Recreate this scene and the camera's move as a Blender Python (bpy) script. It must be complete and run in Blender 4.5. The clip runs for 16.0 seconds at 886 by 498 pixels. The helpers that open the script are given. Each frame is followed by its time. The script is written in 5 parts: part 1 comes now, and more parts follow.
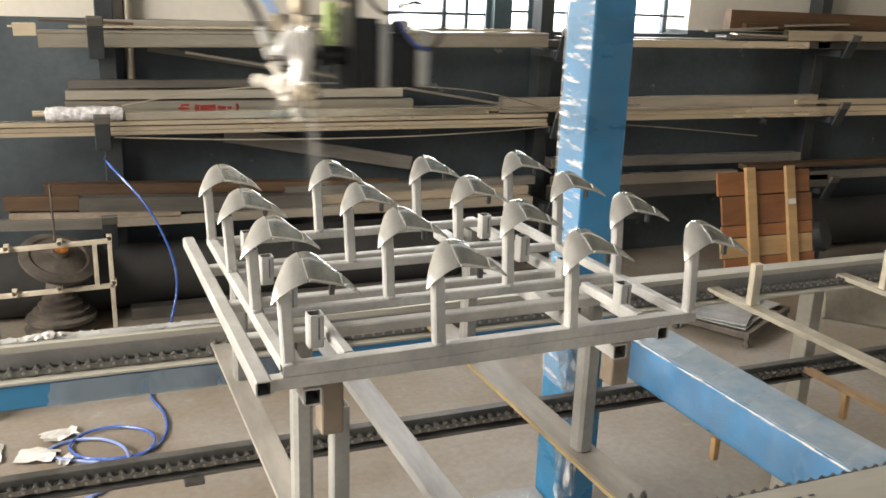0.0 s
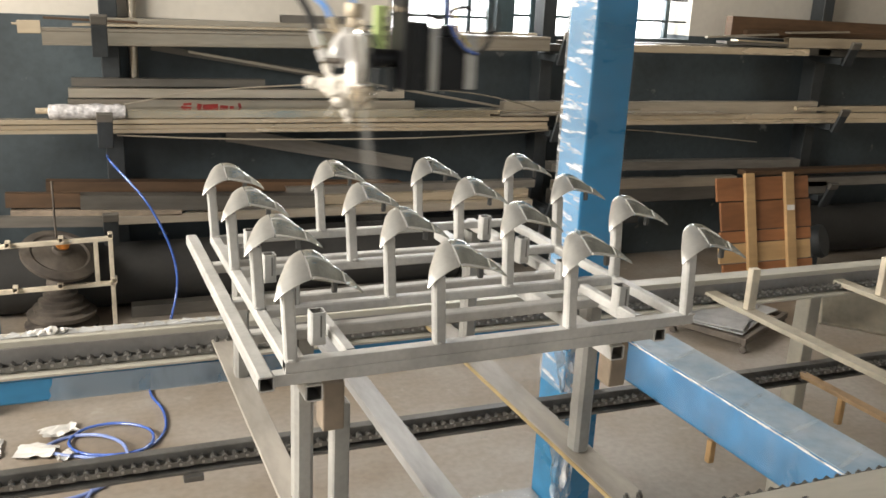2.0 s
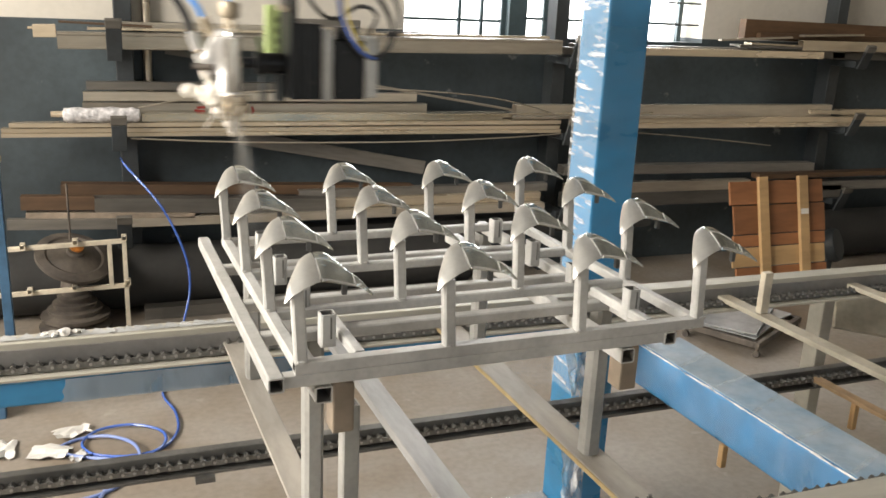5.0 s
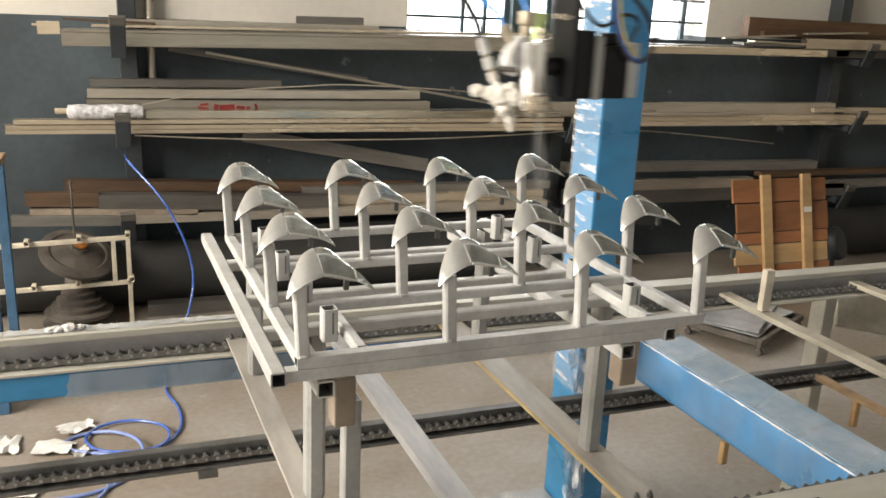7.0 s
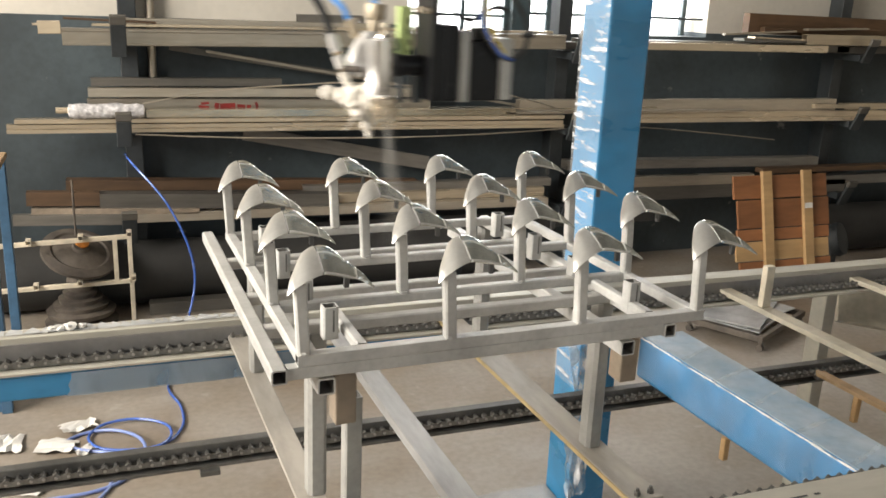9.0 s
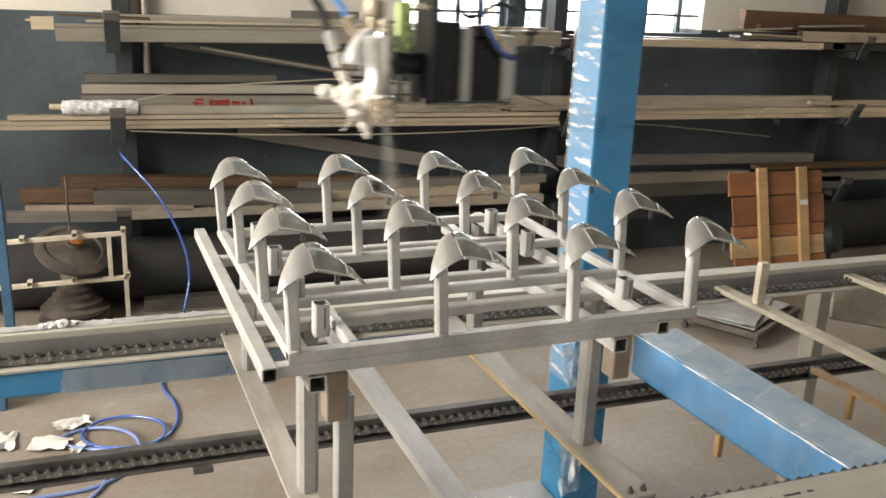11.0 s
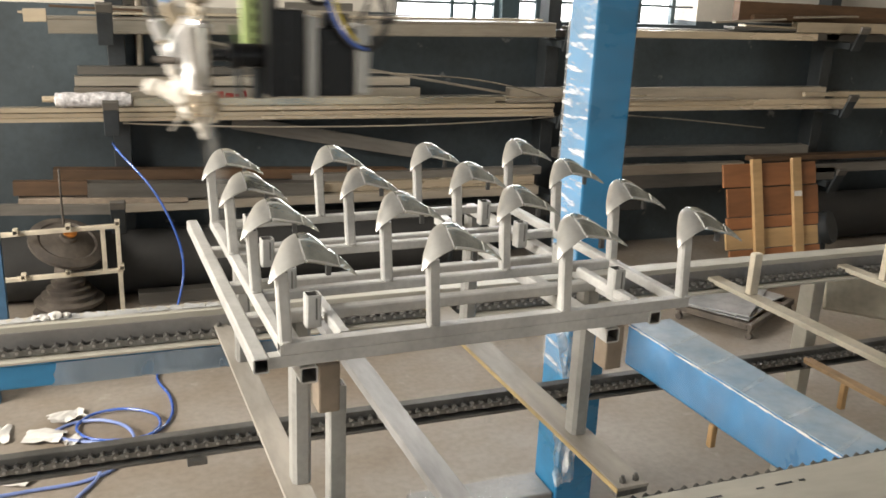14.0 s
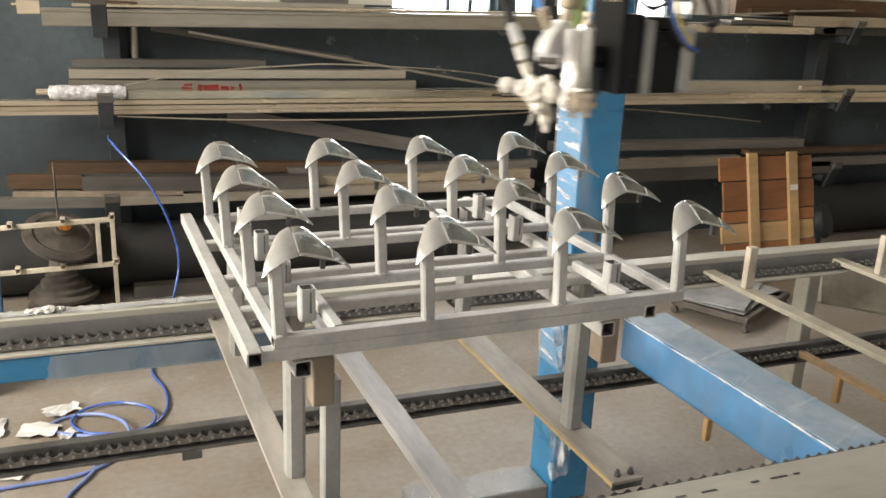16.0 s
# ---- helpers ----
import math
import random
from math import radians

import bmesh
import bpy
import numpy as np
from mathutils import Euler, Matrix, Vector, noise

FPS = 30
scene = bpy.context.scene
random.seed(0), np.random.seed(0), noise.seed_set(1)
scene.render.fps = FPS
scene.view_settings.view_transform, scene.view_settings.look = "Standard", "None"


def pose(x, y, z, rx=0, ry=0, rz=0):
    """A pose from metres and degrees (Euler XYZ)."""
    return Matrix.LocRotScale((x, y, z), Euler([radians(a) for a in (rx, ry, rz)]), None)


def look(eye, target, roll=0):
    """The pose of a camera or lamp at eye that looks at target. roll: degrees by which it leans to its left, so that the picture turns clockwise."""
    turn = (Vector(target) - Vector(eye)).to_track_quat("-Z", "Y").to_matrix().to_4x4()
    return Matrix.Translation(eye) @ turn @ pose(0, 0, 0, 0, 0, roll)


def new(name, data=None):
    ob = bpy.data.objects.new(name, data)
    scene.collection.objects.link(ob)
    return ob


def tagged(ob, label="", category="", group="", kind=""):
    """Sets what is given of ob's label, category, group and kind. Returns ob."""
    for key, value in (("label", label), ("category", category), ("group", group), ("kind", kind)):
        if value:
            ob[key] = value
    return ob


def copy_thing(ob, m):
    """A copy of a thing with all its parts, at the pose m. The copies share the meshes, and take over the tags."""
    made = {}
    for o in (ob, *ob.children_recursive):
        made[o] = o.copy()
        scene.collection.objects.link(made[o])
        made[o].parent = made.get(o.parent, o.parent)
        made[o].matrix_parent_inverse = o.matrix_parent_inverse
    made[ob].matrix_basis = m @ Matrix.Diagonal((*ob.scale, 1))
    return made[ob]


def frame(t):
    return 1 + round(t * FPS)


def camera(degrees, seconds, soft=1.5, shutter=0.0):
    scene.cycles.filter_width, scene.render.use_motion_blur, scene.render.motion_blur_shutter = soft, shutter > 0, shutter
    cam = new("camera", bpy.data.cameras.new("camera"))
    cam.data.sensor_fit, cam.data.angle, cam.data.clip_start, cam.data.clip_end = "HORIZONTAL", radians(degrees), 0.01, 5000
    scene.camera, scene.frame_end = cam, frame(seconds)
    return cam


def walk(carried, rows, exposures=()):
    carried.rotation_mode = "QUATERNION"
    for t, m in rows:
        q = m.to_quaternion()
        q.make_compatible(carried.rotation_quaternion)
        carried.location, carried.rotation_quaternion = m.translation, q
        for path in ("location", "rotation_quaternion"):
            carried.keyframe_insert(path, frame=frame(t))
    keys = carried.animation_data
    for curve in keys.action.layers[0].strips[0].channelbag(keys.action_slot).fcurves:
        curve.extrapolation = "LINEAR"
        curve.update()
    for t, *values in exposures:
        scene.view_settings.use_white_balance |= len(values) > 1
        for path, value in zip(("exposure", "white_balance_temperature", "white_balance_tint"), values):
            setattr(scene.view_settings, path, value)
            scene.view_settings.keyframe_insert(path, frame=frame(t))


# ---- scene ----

# ---------------------------------------------------------------- camera
cam = camera(53.55, 16.0, soft=1.6, shutter=0.9)
PATH = [
    (0.0, -0.0039, 0.0363, 1.5792, 73.776, -1.903, -21.431),
    (0.5, -0.0081, 0.0285, 1.5794, 73.714, -2.205, -21.788),
    (1.0, -0.0098, 0.0265, 1.5792, 73.747, -2.288, -21.672),
    (1.5, -0.0129, 0.0220, 1.5806, 73.863, -2.424, -21.278),
    (2.0, -0.0133, 0.0212, 1.5808, 73.922, -2.605, -21.299),
    (2.5, -0.0135, 0.0202, 1.5796, 73.770, -2.591, -21.299),
    (3.0, -0.0096, 0.0239, 1.5794, 73.758, -2.354, -21.389),
    (3.5, -0.0092, 0.0220, 1.5801, 73.991, -2.372, -21.345),
    (4.0, -0.0111, 0.0198, 1.5807, 74.205, -2.399, -20.813),
    (6.5, -0.0090, 0.0150, 1.5793, 73.912, -2.565, -20.325),
    (7.0, -0.0107, 0.0099, 1.5798, 73.954, -2.558, -20.236),
    (7.5, -0.0115, 0.0054, 1.5806, 73.954, -2.469, -20.123),
    (8.0, -0.0123, 0.0031, 1.5813, 74.019, -2.364, -20.085),
    (8.5, -0.0114, 0.0042, 1.5808, 73.906, -2.319, -20.151),
    (11.0, -0.0014, 0.0087, 1.5792, 73.606, -2.362, -20.422),
    (11.5, 0.0001, 0.0087, 1.5783, 73.521, -2.414, -20.629),
    (12.0, 0.0019, 0.0045, 1.5792, 73.634, -2.334, -20.799),
    (12.5, 0.0000, 0.0000, 1.5800, 73.723, -2.397, -20.851),
    (13.0, -0.0016, -0.0034, 1.5806, 73.735, -2.373, -20.713),
    (13.5, -0.0001, -0.0006, 1.5797, 73.647, -2.296, -20.772),
    (14.0, 0.0044, 0.0061, 1.5764, 73.133, -2.291, -20.718),
    (14.5, 0.0078, 0.0137, 1.5741, 72.819, -2.334, -20.760),
    (15.0, 0.0106, 0.0137, 1.5744, 72.755, -2.297, -20.937),
    (15.5, 0.0090, 0.0117, 1.5746, 72.798, -2.303, -20.898),
    (16.0, 0.0080, 0.0096, 1.5750, 72.728, -2.393, -20.945),
]
walk(cam, [(t, pose(x, y, z, a, b, c)) for t, x, y, z, a, b, c in PATH])

# ---------------------------------------------------------------- light
world = bpy.data.worlds.new("sky")
scene.world = world
world.use_nodes = True
sky = world.node_tree.nodes.new("ShaderNodeTexSky")
sky.sky_type, sky.sun_disc = "NISHITA", False
sky.sun_elevation, sky.sun_rotation = radians(50), radians(-60)
world.node_tree.links.new(sky.outputs[0], world.node_tree.nodes["Background"].inputs[0])
world.node_tree.nodes["Background"].inputs[1].default_value = 0.12
scene.view_settings.exposure = 0.66


def opening_light(name, eye, target, sx, sy, power, colour):
    """An area lamp in an opening of the hall, seen or added."""
    d = bpy.data.lights.new(name, "AREA")
    d.shape, d.size, d.size_y, d.energy, d.color = "RECTANGLE", sx, sy, power, colour
    ob = new(name, d)
    ob.matrix_world = look(eye, target)
    return ob


# light from the left; its window opening is unseen and added
opening_light("daylight_west", (-3.9, 1.6, 2.75), (0.2, 1.6, 1.0), 3.8, 1.7, 380, (1.0, 0.93, 0.83))
# added fill from behind the camera, in an unseen opening
opening_light("fill_south", (1.5, -4.9, 1.9), (1.5, 3.0, 1.0), 3.8, 2.8, 17, (1.0, 0.93, 0.84))
opening_light("daylight_north", (2.50, 4.99, 2.07), (2.4, 0.0, 1.6), 1.9, 1.3, 44, (0.97, 0.98, 1.0))


# ---------------------------------------------------------------- materials
def mat(name, colour, rough=0.5, metal=0.0, vary=0.15, scale=6.0, bump=0.1, fine=60.0, stretch=(1, 1, 1),
        second=None, spots=0.0, island=0.0, coat=0.0, spec=0.5):
    """A surface with stains at one scale and grain at another."""
    m = bpy.data.materials.new(name)
    m.use_nodes = True
    nt = m.node_tree
    N, L = nt.nodes, nt.links
    b = N["Principled BSDF"]
    tc = N.new("ShaderNodeTexCoord")
    mp = N.new("ShaderNodeMapping")
    mp.inputs["Scale"].default_value = stretch
    L.new(tc.outputs["Object"], mp.inputs[0])
    n1 = N.new("ShaderNodeTexNoise")
    n1.inputs["Scale"].default_value, n1.inputs["Detail"].default_value = scale, 6
    n2 = N.new("ShaderNodeTexNoise")
    n2.inputs["Scale"].default_value, n2.inputs["Detail"].default_value = fine, 4
    L.new(mp.outputs[0], n1.inputs["Vector"])
    L.new(mp.outputs[0], n2.inputs["Vector"])
    c2 = second or tuple(max(0, v * (1 - 2.2 * vary)) for v in colour)
    c1 = tuple(min(1, v * (1 + vary)) for v in colour)
    ramp = N.new("ShaderNodeValToRGB")
    ramp.color_ramp.elements[0].position, ramp.color_ramp.elements[1].position = 0.32, 0.66
    ramp.color_ramp.elements[0].color, ramp.color_ramp.elements[1].color = (*c2, 1), (*c1, 1)
    L.new(n1.outputs[0], ramp.inputs[0])
    mix = N.new("ShaderNodeMix")
    mix.data_type, mix.blend_type = "RGBA", "MULTIPLY"
    mix.inputs[0].default_value = min(1.0, vary * 2.0)
    L.new(ramp.outputs[0], mix.inputs[6])
    g = N.new("ShaderNodeValToRGB")
    g.color_ramp.elements[0].position, g.color_ramp.elements[1].position = 0.3, 0.62
    g.color_ramp.elements[0].color = (0.55, 0.55, 0.55, 1)
    L.new(n2.outputs[0], g.inputs[0])
    L.new(g.outputs[0], mix.inputs[7])
    out = mix.outputs[2]
    if island:
        oi = N.new("ShaderNodeObjectInfo")
        hv = N.new("ShaderNodeHueSaturation")
        mr = N.new("ShaderNodeMapRange")
        mr.inputs[3].default_value, mr.inputs[4].default_value = 1 - island, 1 + island
        L.new(oi.outputs["Random"], mr.inputs[0])
        L.new(mr.outputs[0], hv.inputs["Value"])
        L.new(out, hv.inputs["Color"])
        out = hv.outputs[0]
    if spots:
        v = N.new("ShaderNodeTexNoise")
        v.inputs["Scale"].default_value, v.inputs["Detail"].default_value = scale * 5, 8
        L.new(tc.outputs["Object"], v.inputs["Vector"])
        r = N.new("ShaderNodeValToRGB")
        r.color_ramp.elements[0].position, r.color_ramp.elements[1].position = 0.66, 0.72
        L.new(v.outputs[0], r.inputs[0])
        mx = N.new("ShaderNodeMix")
        mx.data_type = "RGBA"
        ml = N.new("ShaderNodeMath")
        ml.operation = "MULTIPLY"
        ml.inputs[1].default_value = spots
        L.new(r.outputs[0], ml.inputs[0])
        L.new(ml.outputs[0], mx.inputs[0])
        L.new(out, mx.inputs[6])
        mx.inputs[7].default_value = (0.6, 0.58, 0.54, 1)
        out = mx.outputs[2]
    L.new(out, b.inputs["Base Color"])
    rr = N.new("ShaderNodeMapRange")
    rr.inputs[3].default_value, rr.inputs[4].default_value = max(0.03, rough - 0.12), min(1, rough + 0.12)
    L.new(n1.outputs[0], rr.inputs[0])
    L.new(rr.outputs[0], b.inputs["Roughness"])
    b.inputs["Metallic"].default_value = metal
    b.inputs["Coat Weight"].default_value = coat
    b.inputs["Coat Roughness"].default_value = 0.12
    b.inputs["Specular IOR Level"].default_value = spec
    if bump:
        bp = N.new("ShaderNodeBump")
        bp.inputs["Strength"].default_value, bp.inputs["Distance"].default_value = bump, 0.004
        L.new(n2.outputs[0], bp.inputs["Height"])
        L.new(bp.outputs[0], b.inputs["Normal"])
    return m


def see_through(name, colour, amount, rough, wrinkle=0.6, scale=30.0, stretch=(1, 1, 1), lo=0.5, hi=0.7):
    """Thin plastic film: mostly clear, with milky wrinkles that hold whitening and painted-in glints."""
    m = bpy.data.materials.new(name)
    m.use_nodes = True
    nt = m.node_tree
    N, L = nt.nodes, nt.links
    b = N["Principled BSDF"]
    b.inputs["Base Color"].default_value = (*colour, 1)
    b.inputs["Roughness"].default_value = rough
    tc = N.new("ShaderNodeTexCoord")
    mp = N.new("ShaderNodeMapping")
    mp.inputs["Scale"].default_value = stretch
    n = N.new("ShaderNodeTexNoise")
    n.inputs["Scale"].default_value, n.inputs["Detail"].default_value = scale, 5
    L.new(tc.outputs["Object"], mp.inputs[0])
    L.new(mp.outputs[0], n.inputs["Vector"])
    r = N.new("ShaderNodeValToRGB")
    r.color_ramp.elements[0].position, r.color_ramp.elements[1].position = lo, hi
    r.color_ramp.elements[0].color = (amount * 0.2,) * 3 + (1,)
    r.color_ramp.elements[1].color = (amount,) * 3 + (1,)
    L.new(n.outputs[0], r.inputs[0])
    L.new(r.outputs[0], b.inputs["Alpha"])
    bp = N.new("ShaderNodeBump")
    bp.inputs["Strength"].default_value, bp.inputs["Distance"].default_value = wrinkle, 0.01
    L.new(n.outputs[0], bp.inputs["Height"])
    L.new(bp.outputs[0], b.inputs["Normal"])
    return m


def glow(name, colour, strength):
    m = bpy.data.materials.new(name)
    m.use_nodes = True
    b = m.node_tree.nodes["Principled BSDF"]
    b.inputs["Base Color"].default_value = (*colour, 1)
    b.inputs["Emission Color"].default_value = (*colour, 1)
    b.inputs["Emission Strength"].default_value = strength
    return m


CONCRETE = mat("concrete", (0.276, 0.250, 0.220), 0.55, 0, 0.17, 1.9, 0.15, 38, spots=0.12, second=(0.222, 0.176, 0.128))
WALL_DARK = mat("slate_blue_paint", (0.052, 0.068, 0.076), 0.6, 0, 0.2, 1.6, 0.15, 30, spots=0.25)
WALL_LIGHT = mat("cream_plaster", (0.61, 0.57, 0.50), 0.85, 0, 0.06, 1.2, 0.12, 30)
STEEL_DARK = mat("dark_steel_paint", (0.036, 0.042, 0.046), 0.5, 0, 0.2, 4, 0.1, 50)
FRAME_TEAL = mat("window_frame_paint", (0.06, 0.09, 0.10), 0.5, 0, 0.15, 5, 0.1, 50)
GREY_COAT = mat("grey_overspray_paint", (0.48, 0.475, 0.455), 0.52, 0.14, 0.12, 9, 0.16, 110)
GREY_LEG = mat("grey_weathered_paint", (0.33, 0.325, 0.305), 0.48, 0.2, 0.12, 7, 0.15, 90)
# shade inside open tubes and slots, put into a darker grey
TUBE_SHADE = mat("tube_opening_shade", (0.17, 0.165, 0.155), 0.8, 0, 0.2, 10, 0)
SILVER = mat("silver_base_coat", (0.54, 0.535, 0.51), 0.34, 0.78, 0.07, 14, 0.06, 120, coat=0.05)
SILVER_GLOSS = mat("wet_silver_coat", (0.64, 0.66, 0.61), 0.13, 0.94, 0.12, 40, 1.0, 60, coat=0.15)
# lighter than the other silver: edge glints are put into this colour
SILVER_GLINT = mat("edge_glint_coat", (0.78, 0.77, 0.74), 0.2, 0.5, 0.04, 14, 0.03, 90, coat=0.4)
PIN = mat("grey_plastic_pin", (0.10, 0.10, 0.10), 0.5, 0, 0.1, 10, 0)
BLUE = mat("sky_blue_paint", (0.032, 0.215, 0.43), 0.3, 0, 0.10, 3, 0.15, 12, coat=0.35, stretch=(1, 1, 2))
BLUE_BEAM = mat("sky_blue_beam_paint", (0.055, 0.235, 0.48), 0.30, 0, 0.12, 5, 0.3, 10, coat=0.5)
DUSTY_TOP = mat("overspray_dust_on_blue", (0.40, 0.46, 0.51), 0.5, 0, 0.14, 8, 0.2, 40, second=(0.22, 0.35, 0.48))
# crease reflections painted as milky streaks, together with the film's own whitening
FILM = see_through("stretch_film", (0.93, 0.95, 0.97), 0.75, 0.16, 0.9, 7, (1.0, 1.5, 9.0), 0.53, 0.70)
FILM_TIGHT = see_through("tight_film", (0.8, 0.86, 0.92), 0.07, 0.12, 0.5, 5, (1.5, 1.0, 4.0), 0.5, 0.8)
FILM_BEAM = see_through("beam_film", (0.80, 0.84, 0.88), 0.13, 0.12, 0.9, 8, (2.5, 2.5, 0.7), 0.35, 0.75)
FILM_SEAM = see_through("film_seam", (0.85, 0.88, 0.90), 0.14, 0.2, 0.6, 30, (1, 1, 1), 0.4, 0.7)
# white crease that also carries the highlight of the beam edge
FILM_CREASE = see_through("film_crease", (0.90, 0.93, 0.95), 0.8, 0.15, 0.8, 40, (1, 0.4, 1), 0.32, 0.52)
# the film's hazy grey reflection is put into its colour
FILM_HAZE = see_through("grey_reflection_film", (0.25, 0.30, 0.35), 0.72, 0.2, 0.4, 6, (1.6, 1.6, 0.6), 0.12, 0.42)
FILM_LOOSE = see_through("loose_film", (0.92, 0.93, 0.94), 0.85, 0.18, 1.0, 22, (1.0, 1.0, 0.6), 0.42, 0.70)
RAIL = mat("rail_aluminium", (0.46, 0.44, 0.375), 0.55, 0.2, 0.10, 5, 0.15, 50, stretch=(0.3, 1, 1))
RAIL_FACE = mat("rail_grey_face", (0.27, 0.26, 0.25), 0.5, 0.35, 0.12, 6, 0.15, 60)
CHAIN = mat("oily_chain_steel", (0.185, 0.18, 0.168), 0.42, 0.55, 0.2, 30, 0.1, 200)
CHAIN_PIN = mat("worn_pin_steel", (0.38, 0.37, 0.35), 0.32, 0.7, 0.1, 30, 0.05, 200)
CHAIN_GUIDE = mat("chain_guide_grey", (0.14, 0.135, 0.125), 0.6, 0.2, 0.2, 8, 0.15, 60)
SLAT = mat("slat_steel", (0.335, 0.308, 0.268), 0.60, 0.1, 0.16, 8, 0.12, 70, stretch=(1, 0.3, 1))
SLAT_BRIGHT = mat("slat_bright_steel", (0.33, 0.325, 0.32), 0.55, 0.4, 0.16, 8, 0.15, 90, stretch=(1, 0.2, 1))
SLAT_EDGE = mat("slat_ochre_edge", (0.36, 0.27, 0.13), 0.6, 0.1, 0.15, 14, 0.1)
CREAM_STEEL = mat("cream_slat_paint", (0.47, 0.43, 0.34), 0.5, 0.1, 0.12, 8, 0.12, 60)
WOOD = mat("pale_wood", (0.40, 0.27, 0.15), 0.65, 0, 0.15, 7, 0.2, 40, stretch=(1, 1, 0.15))
WOOD_RED = mat("reddish_plank", (0.30, 0.125, 0.05), 0.6, 0, 0.18, 6, 0.2, 40, stretch=(0.2, 1, 1), island=0.2)
WOOD_PALE = mat("yellow_plank", (0.50, 0.32, 0.15), 0.6, 0, 0.15, 6, 0.2, 40, stretch=(0.2, 1, 1), island=0.15)
WOOD_BLOCK = mat("wood_block", (0.27, 0.215, 0.16), 0.7, 0, 0.15, 10, 0.2, 50)
ALU = mat("mill_aluminium", (0.45, 0.40, 0.325), 0.30, 0.62, 0.14, 5, 0.08, 60, stretch=(0.15, 1, 1), island=0.25)
ALU_WARM = mat("champagne_aluminium", (0.62, 0.52, 0.38), 0.27, 0.48, 0.12, 5, 0.08, 60, stretch=(0.12, 1, 1), island=0.15)
ALU_SHINY = mat("polished_aluminium", (0.80, 0.72, 0.56), 0.18, 0.85, 0.14, 3, 0.3, 7, stretch=(0.5, 1, 1))
ALU_GREY = mat("dull_grey_profile", (0.168, 0.155, 0.135), 0.5, 0.3, 0.2, 5, 0.1, 60, stretch=(0.15, 1, 1), island=0.35)
BROWN = mat("rusty_brown_board", (0.105, 0.058, 0.028), 0.65, 0, 0.24, 5, 0.2, 40, stretch=(0.2, 1, 1), island=0.25)
RUST = mat("rusty_cast_iron", (0.125, 0.105, 0.085), 0.7, 0.2, 0.2, 9, 0.25, 50, second=(0.065, 0.055, 0.048))
CREAM_TUBE = mat("cream_tube_paint", (0.62, 0.55, 0.43), 0.5, 0, 0.14, 10, 0.15, 60)
ORANGE = mat("orange_rust", (0.55, 0.2, 0.03), 0.6, 0, 0.2, 20, 0.1)
HOSE = mat("blue_pneumatic_hose", (0.06, 0.135, 0.48), 0.25, 0, 0.06, 10, 0.02, 60, coat=0.4)
AIR_LINE = mat("light_blue_air_line", (0.07, 0.27, 0.68), 0.28, 0, 0.06, 10, 0.02, 60, coat=0.4)
HOSE_PALE = mat("dusty_blue_hose", (0.20, 0.27, 0.55), 0.35, 0, 0.1, 10, 0.05, 60)
PAPER = mat("white_paper", (0.68, 0.66, 0.62), 0.8, 0, 0.08, 12, 0.3, 30)
BUBBLE = mat("bubble_wrap", (0.62, 0.60, 0.60), 0.25, 0, 0.2, 40, 0.9, 70)
RED = mat("red_marker", (0.27, 0.025, 0.02), 0.6, 0, 0.2, 20, 0.1)
BLACK = mat("black_servo_paint", (0.006, 0.0065, 0.008), 0.4, 0, 0.1, 12, 0.08, 80, spots=0.05, spec=0.3)
MOTOR_ALU = mat("motor_flange_aluminium", (0.46, 0.46, 0.44), 0.45, 0.3, 0.1, 12, 0.1, 90)
GUN_CHROME = mat("gun_chrome", (0.80, 0.79, 0.77), 0.14, 0.95, 0.05, 12, 0.08, 50)
GUN_BODY = mat("gun_aluminium", (0.70, 0.69, 0.67), 0.32, 0.5, 0.08, 14, 0.1, 70)
BRASS = mat("nickel_brass", (0.68, 0.60, 0.48), 0.24, 0.85, 0.12, 20, 0.1, 80)
BRASS_DULL = mat("dull_knob", (0.40, 0.34, 0.25), 0.45, 0.4, 0.12, 20, 0.1, 80)
CRUST = mat("dried_paint_crust", (0.68, 0.64, 0.57), 0.8, 0, 0.10, 30, 0.4, 120)
GREEN = mat("lime_green_bracket", (0.58, 0.72, 0.30), 0.4, 0, 0.1, 12, 0.05, 60)
GREEN_DARK = mat("olive_coupling", (0.07, 0.10, 0.04), 0.4, 0.2, 0.1, 12, 0.05, 60)
RUBBER = mat("black_hose_rubber", (0.03, 0.03, 0.03), 0.45, 0, 0.1, 12, 0.05, 60)
YELLOW = mat("yellow_wire", (0.55, 0.42, 0.05), 0.45, 0, 0.05, 12, 0)
# near black: the shade under the racks is put into this colour
UNDER_RACK_SHADE = mat("under_rack_shade", (0.030, 0.029, 0.027), 0.75, 0.0, 0.15, 4, 0.1, 40)
NAVY = mat("navy_cabinet_paint", (0.05, 0.115, 0.20), 0.5, 0, 0.2, 4, 0.12, 40)
SHEET_WHITE = mat("dusty_sheet_metal", (0.44, 0.45, 0.45), 0.45, 0.2, 0.15, 6, 0.1, 40)
ROOF = mat("roof_sheet", (0.42, 0.42, 0.42), 0.6, 0.2, 0.1, 2, 0.1, 20)
SKY_GLOW = glow("bright_sky", (1.0, 1.0, 1.0), 3.0)


